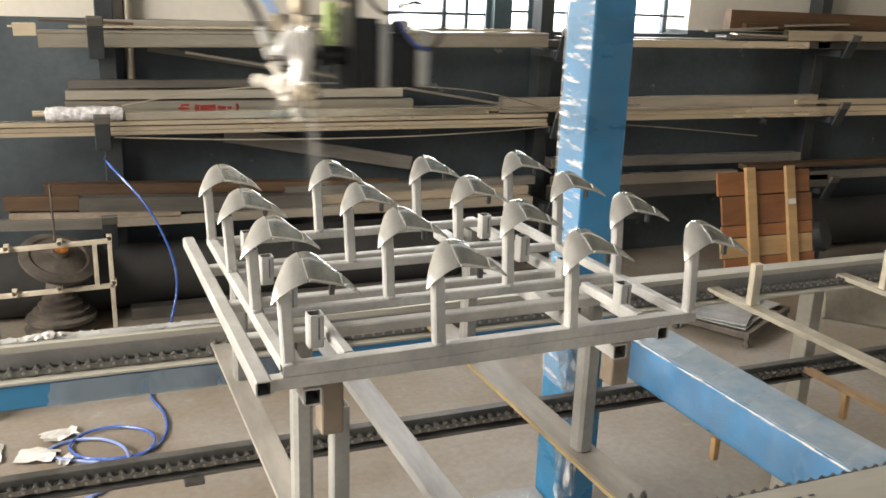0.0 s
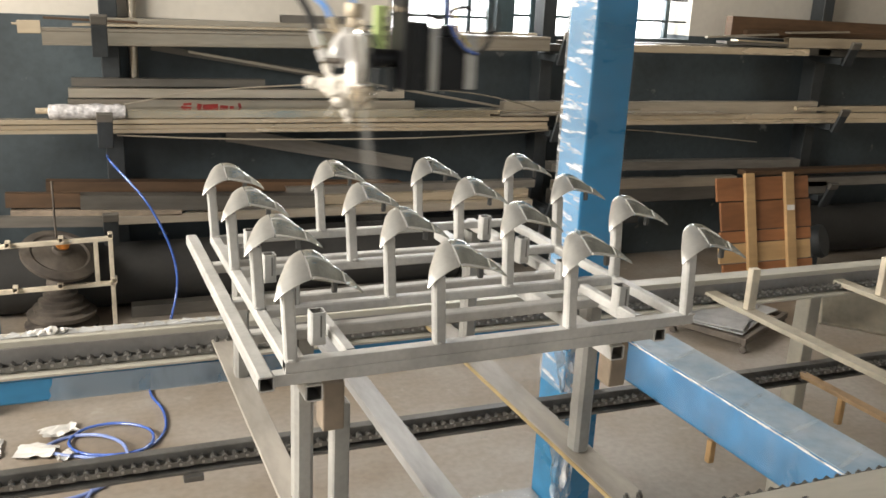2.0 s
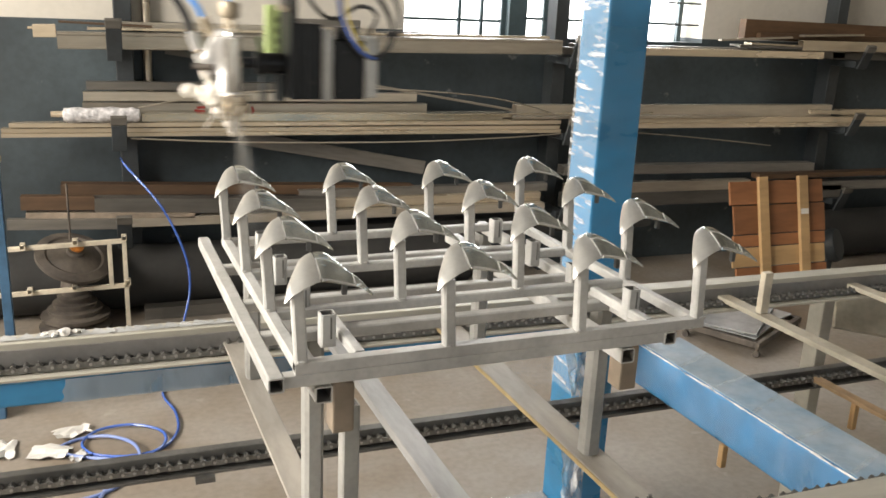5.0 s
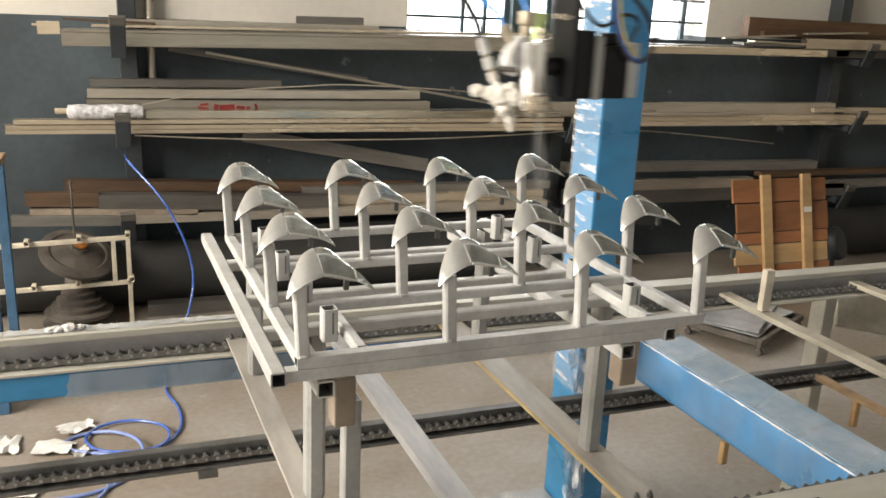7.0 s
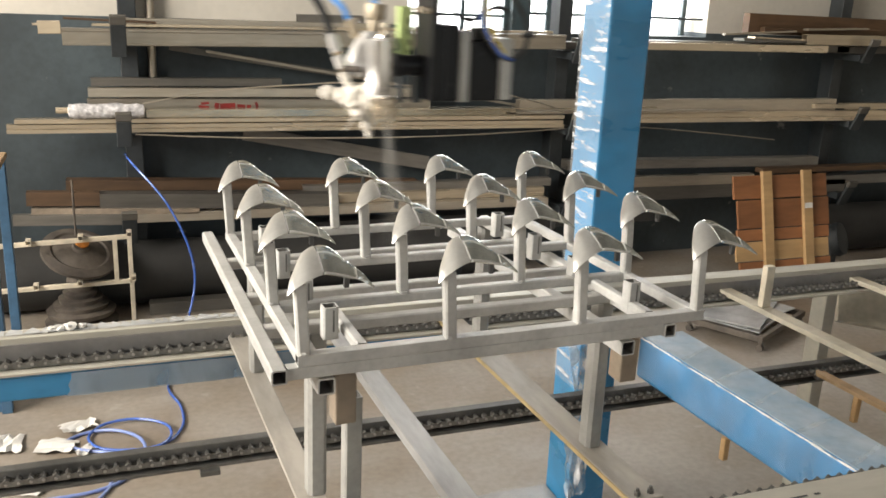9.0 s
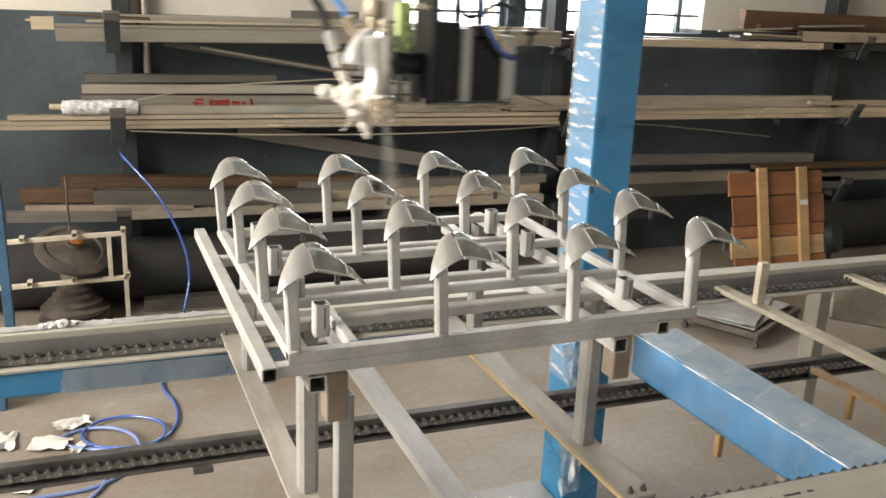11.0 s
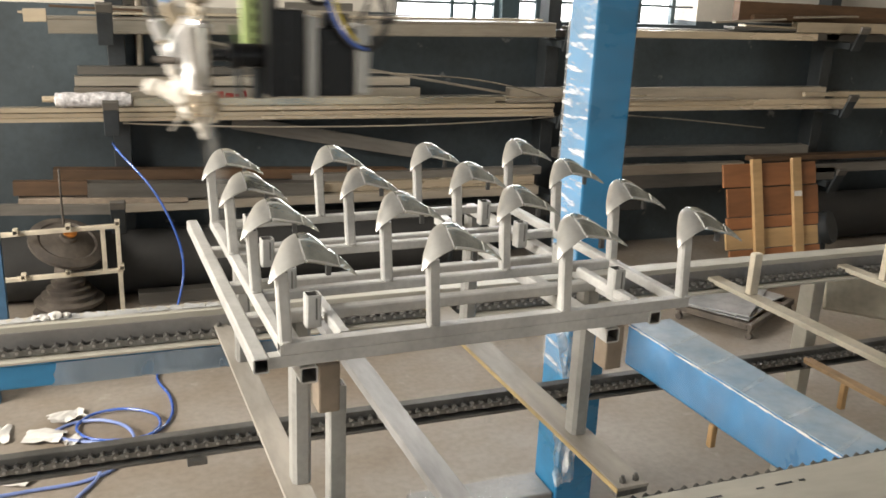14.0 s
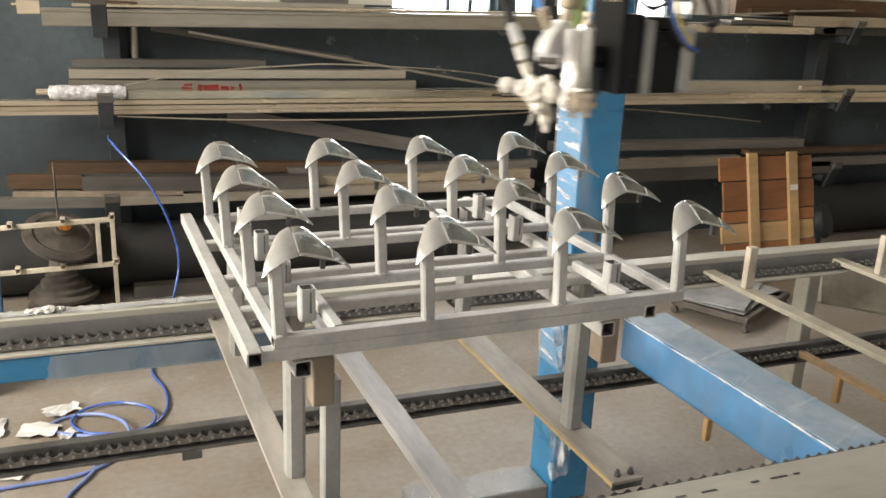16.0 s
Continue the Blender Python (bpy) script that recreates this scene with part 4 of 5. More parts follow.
sweep(bm, ((0.03, 4.33, 0.80), (0.05, 4.12, 0.80), (0.18, 3.95, 0.655), (0.265, 3.9, 0.46), (0.285, 3.88, 0.30), (0.24, 3.8, 0.14), (0.17, 3.62, 0.02),
           (0.13, 3.42, 0.007), (0.165, 3.24, 0.007), (0.16, 3.08, 0.007), (0.10, 2.97, 0.007), (0.0, 2.94, 0.007), (-0.12, 2.98, 0.008), (-0.165, 3.07, 0.010), (-0.11, 3.155, 0.012),
           (0.0, 3.165, 0.014), (0.10, 3.09, 0.016), (0.11, 2.98, 0.018), (0.03, 2.90, 0.02), (-0.07, 2.93, 0.02)), 0.0054, 8, 10)
one("air_hose", bm, HOSE, "blue pneumatic hose hanging down and coiled on the floor", "hose", smooth=True)
bm = bmesh.new()
sweep(bm, ((-0.07, 2.93, 0.008), (-0.2, 3.0, 0.007), (-0.24, 3.06, 0.007), (-0.17, 3.115, 0.007), (-0.07, 3.08, 0.02), (0.01, 2.98, 0.026), (0.02, 2.88, 0.007), (-0.04, 2.76, 0.007),
           (-0.14, 2.70, 0.007), (-0.3, 2.69, 0.007), (-0.45, 2.68, 0.007)), 0.0062, 8, 10)
one("air_hose", bm, HOSE_PALE, "dusty blue pneumatic hose coiled on the floor", "hose", smooth=True)
bm = bmesh.new()
sweep(bm, ((-0.085, 2.92, 0.007), (-0.085, 2.80, 0.007), (-0.10, 2.70, 0.007), (-0.16, 2.6, 0.007), (-0.2, 2.5, 0.007)), 0.0062, 8, 10)
one("air_hose", bm, HOSE_PALE, "short end of dusty blue hose on the floor", "hose", smooth=True)


def scrap(x, y, w, d, a, seed):
    bm = bmesh.new()
    rows = []
    for i in range(6):
        row = []
        for j in range(6):
            u, v = i / 5 - 0.5, j / 5 - 0.5
            k = 0.03 * noise.noise(Vector((u * 3 + seed, v * 3, seed)))
            row.append(bm.verts.new((u * w * (1 + 0.3 * noise.noise(Vector((v * 4, seed, 0)))), v * d * (1 + 0.4 * noise.noise(Vector((u * 4, 0, seed)))), 0.012 + k * 0.5)))
        rows.append(row)
    for p, q in zip(rows, rows[1:]):
        for j in range(5):
            bm.faces.new((p[j], p[j + 1], q[j + 1], q[j]))
    ob = one("paper_scrap", bm, PAPER, "torn crumpled piece of white paper on the floor", "paper", "paper scraps on the floor")
    ob.matrix_world = pose(x, y, 0.0, 0, 0, a)


for k, (x, y, w, d, a) in enumerate(((-0.20, 3.17, 0.15, 0.09, 20), (-0.27, 3.04, 0.16, 0.12, -15), (-0.17, 2.98, 0.09, 0.06, 40), (-0.12, 2.82, 0.12, 0.06, 10),
                                     (-0.33, 2.80, 0.16, 0.14, 60), (-0.42, 3.1, 0.10, 0.16, 0), (-0.02, 2.82, 0.05, 0.06, 70))):
    scrap(x, y, w * 0.8, d * 0.8, a, k * 1.7 + 0.4)

# ---------------------------------------------------------------- painting jig
JX, JY, JZ = (0.234, 0.442, 0.651, 0.862), (1.675, 1.465, 1.262, 1.061), 1.12
POST_TILT = -3.0
T = 0.018
jig = thing("painting_jig", "grey overspray coated square tube painting jig on legs", "jig", m=pose(0, 0, 0, 0, 0, 1.565))


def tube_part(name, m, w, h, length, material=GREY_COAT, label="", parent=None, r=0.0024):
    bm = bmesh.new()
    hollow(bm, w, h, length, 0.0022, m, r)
    ob = part(name, bm, [material, TUBE_SHADE], parent or jig, label)
    # inner faces take the grey with the shade painted in
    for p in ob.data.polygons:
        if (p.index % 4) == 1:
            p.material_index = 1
    return ob


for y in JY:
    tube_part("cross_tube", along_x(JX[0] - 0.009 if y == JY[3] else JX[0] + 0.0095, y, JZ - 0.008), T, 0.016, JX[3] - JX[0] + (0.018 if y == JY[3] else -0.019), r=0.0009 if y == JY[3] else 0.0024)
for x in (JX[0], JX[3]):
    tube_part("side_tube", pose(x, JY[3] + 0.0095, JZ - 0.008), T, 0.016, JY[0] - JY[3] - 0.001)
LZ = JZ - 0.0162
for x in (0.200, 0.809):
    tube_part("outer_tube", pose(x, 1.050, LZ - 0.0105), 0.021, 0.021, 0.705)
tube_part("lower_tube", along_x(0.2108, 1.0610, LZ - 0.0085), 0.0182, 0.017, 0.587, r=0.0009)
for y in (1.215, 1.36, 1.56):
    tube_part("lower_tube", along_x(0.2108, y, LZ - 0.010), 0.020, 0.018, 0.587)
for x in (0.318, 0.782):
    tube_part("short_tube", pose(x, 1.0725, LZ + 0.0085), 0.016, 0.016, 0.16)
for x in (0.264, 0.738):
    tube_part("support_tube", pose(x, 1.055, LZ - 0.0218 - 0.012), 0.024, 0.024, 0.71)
for x, y in ((0.294, 1.240), (0.806, 1.240), (0.290, 1.735), (0.806, 1.735)):
    bm = bmesh.new()
    hollow(bm, 0.030, 0.036, LZ - 0.022 - 0.8005, 0.003, upright(x, y, 0.8005), 0.006)
    part("leg", bm, GREY_LEG, jig)
for x, y in ((0.306, 1.125), (0.784, 1.130)):
    part("wood_block", B(x - 0.016, x + 0.016, y - 0.018, y + 0.018, 0.982, LZ - 0.0462, bevel=0.003), WOOD_BLOCK, jig, "brown wooden spacer block")
tube_part("drop_tube", upright(0.331, 1.163, 0.60), 0.026, 0.028, 0.40, GREY_LEG)
for x, y in ((0.291, 1.145), (0.784, 1.128), (0.764, 1.590), (0.763, 1.424), (0.762, 1.27), (0.285, 1.432), (0.285, 1.27), (0.285, 1.59)):
    s = tube_part("socket", upright(x, y, LZ), 0.022, 0.022, 0.048)
    part("slot", B(x + 0.002, x + 0.0045, y - 0.0118, y - 0.0112, LZ + 0.012, LZ + 0.044), TUBE_SHADE, s)
POST_H = 0.0970
for j, y in enumerate(JY):
    for i, x in enumerate(JX):
        tube_part("post", pose(x, y, JZ - 0.0006, 0, POST_TILT, 0) @ upright(0, 0, 0), 0.0165, 0.0165, POST_H)
for k in range(16):
    rs = random.Random(k)
    bm = bmesh.new()
    lump(bm, (JX[k % 4] + rs.uniform(-0.006, 0.006), JY[k // 4] - 0.009, JZ + 0.001), (0.007, 0.003, 0.003), k, 0.4, 1)
    part("weld_bead", bm, GREY_COAT, jig)


# ---------------------------------------------------------------- the sprayed covers
# stations along the cover: x, front edge y and z, back edge y and z, rise of the arch between them
SHELL = ((-0.0225, -0.0070, -0.0075, -0.0050, -0.0065, 0.0000), (-0.0165, -0.0095, 0.0000, 0.0080, 0.0070, 0.0025), (-0.0075, -0.0110, 0.0070, 0.0215, 0.0190, 0.0045),
         (0.0065, -0.0105, 0.0155, 0.0385, 0.0345, 0.0065), (0.0235, -0.0080, 0.0205, 0.0460, 0.0420, 0.0070), (0.0380, -0.0060, 0.0185, 0.0465, 0.0430, 0.0075),
         (0.0500, -0.0050, 0.0155, 0.0405, 0.0375, 0.0078), (0.0620, -0.0040, 0.0125, 0.0280, 0.0265, 0.0080), (0.0720, -0.0030, 0.0095, 0.0180, 0.0180, 0.0080),
         (0.0825, -0.0070, 0.0050, 0.0060, 0.0100, 0.0065), (0.0930, -0.0135, -0.0010, -0.0095, 0.0005, 0.0025))


def shell_at(u, v):
    """A point of the cover's skin: u along it, v from the front edge over the arch to the back edge."""
    k = min(int(u), len(SHELL) - 2)
    f = u - k
    def cr(q):
        a, b = SHELL[max(k - 1, 0)][q], SHELL[k][q]
        c, d = SHELL[k + 1][q], SHELL[min(k + 2, len(SHELL) - 1)][q]
        return 0.5 * (2 * b + (c - a) * f + (2 * a - 5 * b + 4 * c - d) * f * f + (3 * b - a - 3 * c + d) * f ** 3)
    x, yf, zf, yb, zb, h = (cr(q) for q in range(6))
    arch = max(0.0, math.sin(math.pi * v ** 1.2)) ** 0.7
    return Vector((x - 0.10 * h * math.sin(math.pi * v), yf + (yb - yf) * v, zf + (zb - zf) * v + max(h, 0) * arch))


def shell_piece(u0, u1, v0, v1, nu, nv, lift=0.0, thick=0.0022):
    """A stretch of the shell with its own thickness, raised by lift over the common skin."""
    bm = bmesh.new()
    outer, inner = [], []
    e = 0.01
    for i in range(nu + 1):
        u = u0 + (u1 - u0) * i / nu
        ro, ri = [], []
        for j in range(nv + 1):
            v = v0 + (v1 - v0) * j / nv
            p = shell_at(u, v)
            du = shell_at(min(u + e, 10), v) - shell_at(max(u - e, 0), v)
            dv = shell_at(u, min(v + e, 1)) - shell_at(u, max(v - e, 0))
            n_ = du.cross(dv)
            n_ = n_.normalized() if n_.length > 1e-12 else Vector((-0.7, 0, 0.7))
            ro.append(bm.verts.new(p + n_ * lift))
            ri.append(bm.verts.new(p + n_ * (lift - thick)))
        outer.append(ro)
        inner.append(ri)
    for i in range(nu):
        for j in range(nv):
            bm.faces.new((outer[i][j], outer[i + 1][j], outer[i + 1][j + 1], outer[i][j + 1]))
            bm.faces.new((inner[i][j], inner[i][j + 1], inner[i + 1][j + 1], inner[i + 1][j]))
    for i in range(nu):
        bm.faces.new((outer[i][0], inner[i][0], inner[i + 1][0], outer[i + 1][0]))
        bm.faces.new((outer[i][nv], outer[i + 1][nv], inner[i + 1][nv], inner[i][nv]))
    for j in range(nv):
        bm.faces.new((outer[0][j], outer[0][j + 1], inner[0][j + 1], inner[0][j]))
        bm.faces.new((outer[nu][j], inner[nu][j], inner[nu][j + 1], outer[nu][j + 1]))
    return bm


COVER_LABEL = "silver sprayed curved plastic cover on a jig post"
cover = thing("plastic_cover", COVER_LABEL, "cover", "covers on the painting jig")
part("shield", shell_piece(0, 3.97, 0, 1, 20, 20), SILVER, cover, "pointed satin silver shield", smooth=True)
part("groove", shell_piece(3.95, 4.12, 0.02, 0.98, 2, 20, -0.0022), PIN, cover, smooth=True)
part("panel", shell_piece(4.06, 7.94, 0, 1, 22, 22, -0.0008), SILVER_GLOSS, cover, "glossy wet looking panel", smooth=True)
part("groove", shell_piece(7.9, 8.08, 0.02, 0.98, 2, 16, -0.0022), PIN, cover, smooth=True)
part("beak", shell_piece(8.03, 10, 0, 1, 12, 18), SILVER_GLOSS, cover, "tapered silver beak", smooth=True)
part("rim", shell_piece(3.99, 4.09, 0.05, 0.62, 2, 14, 0.0008), SILVER_GLINT, cover, "raised rim line with its glint painted in", smooth=True)
part("rim", shell_piece(4.09, 6.9, 0.555, 0.595, 16, 2, 0.0004), SILVER_GLINT, cover, "raised rim line with its glint painted in", smooth=True)
part("rim", shell_piece(7.96, 8.05, 0.0, 0.6, 2, 12, 0.0006), SILVER_GLINT, cover, "raised rim line with its glint painted in", smooth=True)
part("lip", shell_piece(4.15, 7.85, 0.0, 0.045, 18, 2, 0.0012), SILVER_GLINT, cover, "lower lip of the panel with painted-in glints", smooth=True)
part("pin", B(0.0565, 0.0635, 0.0030, 0.0100, -0.004, 0.0155, bevel=0.001), PIN, cover, "small grey locating pin", smooth=False)
JM = pose(0, 0, 0, 0, 0, 1.565)
first = True
rs = random.Random(11)
for j, y in enumerate(JY):
    for i, x in enumerate(JX):
        m = JM @ pose(x, y, JZ + 0.090, rs.uniform(-2, 2), rs.uniform(-2.5, 2.5), rs.uniform(-3, 3))
        if first:
            cover.matrix_world = m
            first = False
        else:
            copy_thing(cover, m)


# ---------------------------------------------------------------- spray robot wrist
robot = thing("spray_gun", "chrome automatic spray gun crusted with dried paint on a robot wrist", "spray gun")
VALVE = Vector((0.022, 0.060, -0.010))     # valve side of the gun, behind the barrel
MOTOR_Y = 0.080                            # the wrist motor sits behind the gun


def moved(bm, v):
    bmesh.ops.translate(bm, vec=v, verts=bm.verts)
    return bm


def tilted(bm, a):
    bmesh.ops.transform(bm, matrix=pose(0, 0, 0, 0, a, 0), verts=bm.verts)
    return bm


bm = bmesh.new()
lathe(bm, [(0.010, 0.022), (0.0130, 0.026), (0.0136, 0.032), (0.0136, 0.122), (0.0130, 0.129), (0.0115, 0.133), (0.006, 0.134)], 28)
barrel = part("barrel", tilted(bm, -1), GUN_CHROME, robot, "polished chrome barrel", smooth=True)
for z in (0.030, 0.126):
    bm = bmesh.new()
    lathe(bm, [(0.0136, z - 0.0025), (0.0146, z - 0.0015), (0.0146, z + 0.0015), (0.0136, z + 0.0025)], 28)
    part("ring", tilted(bm, -1), GUN_BODY, barrel, smooth=True)
bm = bmesh.new()
lathe(bm, [(0.010, -0.006), (0.017, -0.006), (0.021, -0.001), (0.0245, 0.001), (0.0245, 0.012), (0.0220, 0.013), (0.0220, 0.016), (0.0250, 0.0175), (0.0250, 0.026), (0.0175, 0.029)], 28)
cap = part("air_cap", tilted(bm, -1), BRASS, robot, "nickel brass air cap with a knurled ring", smooth=True)
for k in range(20):
    a = 2 * math.pi * k / 20
    bm = bmesh.new()
    box(bm, 0.0243, 0.0258, -0.0022, 0.0022, 0.002, 0.011, m=pose(0, 0, 0, 0, 0, math.degrees(a)))
    part("knurl", bm, BRASS, cap)
for q in (-1, 1):
    bm = bmesh.new()
    vs = box(bm, q * 0.016 - 0.005, q * 0.016 + 0.005, -0.005, 0.005, -0.017, -0.002, bevel=0.0015)
    for v in bm.verts:
        if v.co.z < -0.012:
            v.co.x += -q * 0.003
    part("air_horn", bm, BRASS, cap)
bm = bmesh.new()
rod(bm, (-0.001, 0, 0.134), (-0.001, 0, 0.140), 0.0085, seg=6)
rod(bm, (-0.001, 0, 0.140), (-0.001, 0, 0.146), 0.0055, seg=12)
rod(bm, (-0.001, 0, 0.146), (-0.001, 0, 0.153), 0.0080, seg=6)
part("end_nut", bm, BRASS, robot, "small nickel plug on the barrel top")
bm = bmesh.new()
lathe(bm, [(0.0105, 0.018), (0.0105, 0.055), (0.0085, 0.058), (0.0085, 0.095), (0.0105, 0.098), (0.0105, 0.125)], 16, pose(-0.012, 0.020, 0.0, 0, -2, 0))
part("needle_tube", bm, GUN_BODY, robot, smooth=True)
# cast valve body: a leaning wedge with a boss and a brown screw
bm = bmesh.new()
outline = ((-0.030, -0.028), (-0.012, -0.040), (0.014, -0.020), (0.020, 0.022), (0.012, 0.040), (-0.006, 0.038), (-0.024, 0.008), (-0.032, -0.012))
a0 = [bm.verts.new((x, -0.020, z)) for x, z in outline]
a1 = [bm.verts.new((x, 0.022, z)) for x, z in outline]
bm.faces.new(a0)
bm.faces.new(a1[::-1])
for k in range(8):
    bm.faces.new((a0[k], a1[k], a1[(k + 1) % 8], a0[(k + 1) % 8]))
bmesh.ops.bevel(bm, geom=list(bm.edges), offset=0.002, segments=1, profile=0.5, affect="EDGES")
valve = part("valve_body", moved(bm, Vector((-0.034, 0.014, 0.106)) + VALVE), GUN_BODY, robot, "cast aluminium valve body")
bm = bmesh.new()
lathe(bm, [(0.004, 0.0), (0.012, 0.0), (0.0125, 0.004), (0.0125, 0.012), (0.004, 0.012)], 18, pose(-0.052, -0.008, 0.080, 90, 0, -20) @ pose(0, 0, -0.004))
part("boss", moved(bm, VALVE), GUN_BODY, valve, smooth=True)
bm = bmesh.new()
rod(bm, Vector((-0.054, -0.030, 0.082)) + VALVE, Vector((-0.084, -0.014, 0.082)) + VALVE, 0.0052, 0.0058, seg=12)
part("screw", bm, RUST, valve, "brown adjusting screw")
bm = bmesh.new()
lathe(bm, [(0.010, -0.022), (0.011, 0.0), (0.011, 0.018), (0.0165, 0.020), (0.0180, 0.023), (0.0180, 0.042), (0.0165, 0.046), (0.004, 0.047)], 20, pose(-0.020, 0.016, 0.146, 0, 4, 0))
part("adjuster_knob", moved(bm, VALVE), BRASS_DULL, robot, "dull brass adjuster knob", smooth=True)
bm = bmesh.new()
lathe(bm, [(0.009, 0), (0.009, 0.012), (0.011, 0.013), (0.011, 0.032), (0.006, 0.034)], 6, pose(-0.048, 0.030, 0.134, 6, -24, 0))
part("elbow_fitting", moved(bm, VALVE), BRASS_DULL, robot, "dull push-in elbow fitting")
d = Vector((0.026, -0.024, -0.084))
p0 = Vector((-0.076, 0.110, 0.134)) + VALVE
for a, b, r, m_ in ((0.0, 0.05, 0.0085, GUN_BODY), (0.05, 0.38, 0.0105, GUN_BODY), (0.38, 0.46, 0.0085, BRASS), (0.46, 0.72, 0.0112, GUN_BODY), (0.72, 0.80, 0.008, BRASS), (0.80, 0.98, 0.0105, CRUST), (0.98, 1.15, 0.008, CRUST)):
    bm = bmesh.new()
    rod(bm, p0 + d * a, p0 + d * b, r, seg=6 if r > 0.0095 else 14)
    part("hose_fitting", bm, m_, robot, "nickel hose fitting" if m_ is not CRUST else "hose fitting coated in dried paint")
# dried paint: rounded lobes with finer lumps on them
for k, (x, y, z, rx, ry, rz_) in enumerate(((-0.036, 0.075, 0.026, 0.028, 0.026, 0.025), (-0.060, 0.085, 0.030, 0.018, 0.020, 0.015), (-0.018, 0.055, 0.026, 0.016, 0.022, 0.020),
                                           (-0.084, 0.094, 0.034, 0.016, 0.014, 0.014), (-0.028, 0.072, 0.004, 0.018, 0.018, 0.020), (-0.012, 0.078, -0.018, 0.013, 0.013, 0.020),
                                           (-0.008, 0.082, -0.040, 0.007, 0.008, 0.012), (-0.046, 0.078, 0.044, 0.012, 0.012, 0.010), (-0.022, 0.060, 0.046, 0.012, 0.012, 0.010),
                                           (-0.002, 0.030, 0.014, 0.009, 0.012, 0.012))):
    bm = bmesh.new()
    lump(bm, (x, y, z), (rx, ry, rz_), k * 1.3 + 0.7, 0.15, 4)
    for v in bm.verts:
        v.co += Vector((1, 1, 1)) * 0.0010 * noise.noise(v.co * 150)
    part("paint_crust", moved(bm, VALVE + Vector((0, 0, -0.006))), CRUST, robot, "lumpy dried cream paint crust", smooth=True)
bm = bmesh.new()
rod(bm, Vector((-0.040, 0.060, -0.008)) + VALVE, Vector((-0.064, 0.045, -0.036)) + VALVE, 0.0022, 0.0016, seg=8)
part("stirring_stub", bm, CRUST, robot, "thin whitened wire stub in the paint crust")
# hoses up to the arm
V = VALVE
for nm, m, r, pts in (("paint_hose", RUBBER, 0.0080, ((-0.076, 0.110, 0.130), (-0.084, 0.113, 0.160), (-0.106, 0.12, 0.200), (-0.140, 0.13, 0.245), (-0.16, 0.14, 0.34), (-0.09, 0.14, 0.46), (0.04, 0.11, 0.55), (0.11, 0.09, 0.58))),
                      ("air_line", AIR_LINE, 0.0052, ((-0.062, 0.034, 0.164), (-0.074, 0.040, 0.186), (-0.105, 0.065, 0.215), (-0.145, 0.08, 0.26), (-0.12, 0.09, 0.36), (-0.02, 0.09, 0.48), (0.10, 0.08, 0.56))),
                      ("air_line", AIR_LINE, 0.0052, ((-0.018, 0.016, 0.190), (-0.026, 0.026, 0.215), (-0.048, 0.05, 0.255), (-0.03, 0.07, 0.40), (0.08, 0.07, 0.54)))):
    bm = bmesh.new()
    sweep(bm, [Vector(p) + V for p in pts], r, 10, 8)
    part(nm, bm, m, robot, smooth=True)
for nm, m, r, pts in (("cable", RUBBER, 0.0052, ((0.192, 0.020, 0.32), (0.195, 0.006, 0.20), (0.210, 0.0, 0.145), (0.240, -0.002, 0.108), (0.274, 0.002, 0.104), (0.300, 0.012, 0.14), (0.292, 0.03, 0.19), (0.25, 0.05, 0.24), (0.18, 0.07, 0.28), (0.11, 0.07, 0.34))),
                      ("cable", YELLOW, 0.0025, ((0.200, 0.012, 0.32), (0.203, -0.002, 0.20), (0.218, -0.009, 0.145), (0.243, -0.010, 0.114))),
                      ("cable", HOSE, 0.0028, ((0.192, 0.012, 0.32), (0.195, 0.000, 0.20), (0.208, -0.007, 0.148), (0.236, -0.009, 0.112), (0.262, -0.006, 0.100))),
                      ("cable", RUBBER, 0.0042, ((0.288, 0.01, 0.145), (0.312, 0.012, 0.15), (0.310, 0.02, 0.20), (0.27, 0.04, 0.27), (0.20, 0.06, 0.36), (0.11, 0.07, 0.42))),
                      ("cable", RUBBER, 0.004, ((0.260, 0.04, 0.140), (0.276, 0.04, 0.18), (0.243, 0.04, 0.195), (0.19, 0.04, 0.170), (0.15, 0.05, 0.20), (0.11, 0.06, 0.28)))):
    bm = bmesh.new()
    sweep(bm, pts, r, 8, 8)
    part(nm, moved(bm, Vector((0.012, MOTOR_Y, -0.012))), m, robot, smooth=True)
# wrist motor
M = Vector((0.012, MOTOR_Y, -0.012))
bm = bmesh.new()
lathe(bm, [(0.0, 0.012), (0.010, 0.012), (0.010, 0.044), (0.0215, 0.045), (0.0215, 0.060), (0.019, 0.061), (0.019, 0.101), (0.0, 0.101)], 28, pose(0, 0.055, 0.084, 0, 90, 0))
part("coupling", moved(bm, M), BLACK, robot, "glossy black shaft coupling", smooth=True)
for x0, x1, z0, z1, m_ in ((0.056, 0.064, 0.014, 0.062, STEEL_DARK), (0.082, 0.100, 0.014, 0.064, STEEL_DARK)):
    part("bracket_foot", moved(B(x0, x1, 0.044, 0.066, z0, z1, bevel=0.002), M), m_, robot)
bm = bmesh.new()
lathe(bm, [(0.004, -0.004), (0.016, -0.003), (0.016, 0.003), (0.004, 0.004)], 16, pose(0.054, 0.05, 0.118, 0, 75, 0))
part("wing_knob", moved(bm, M), GREEN_DARK, robot, "olive green wing knob")
br = part("green_bracket", moved(B(0.079, 0.107, 0.130, 0.152, 0.088, 0.190, bevel=0.003), M), GREEN, robot, "lime green bracket plate")
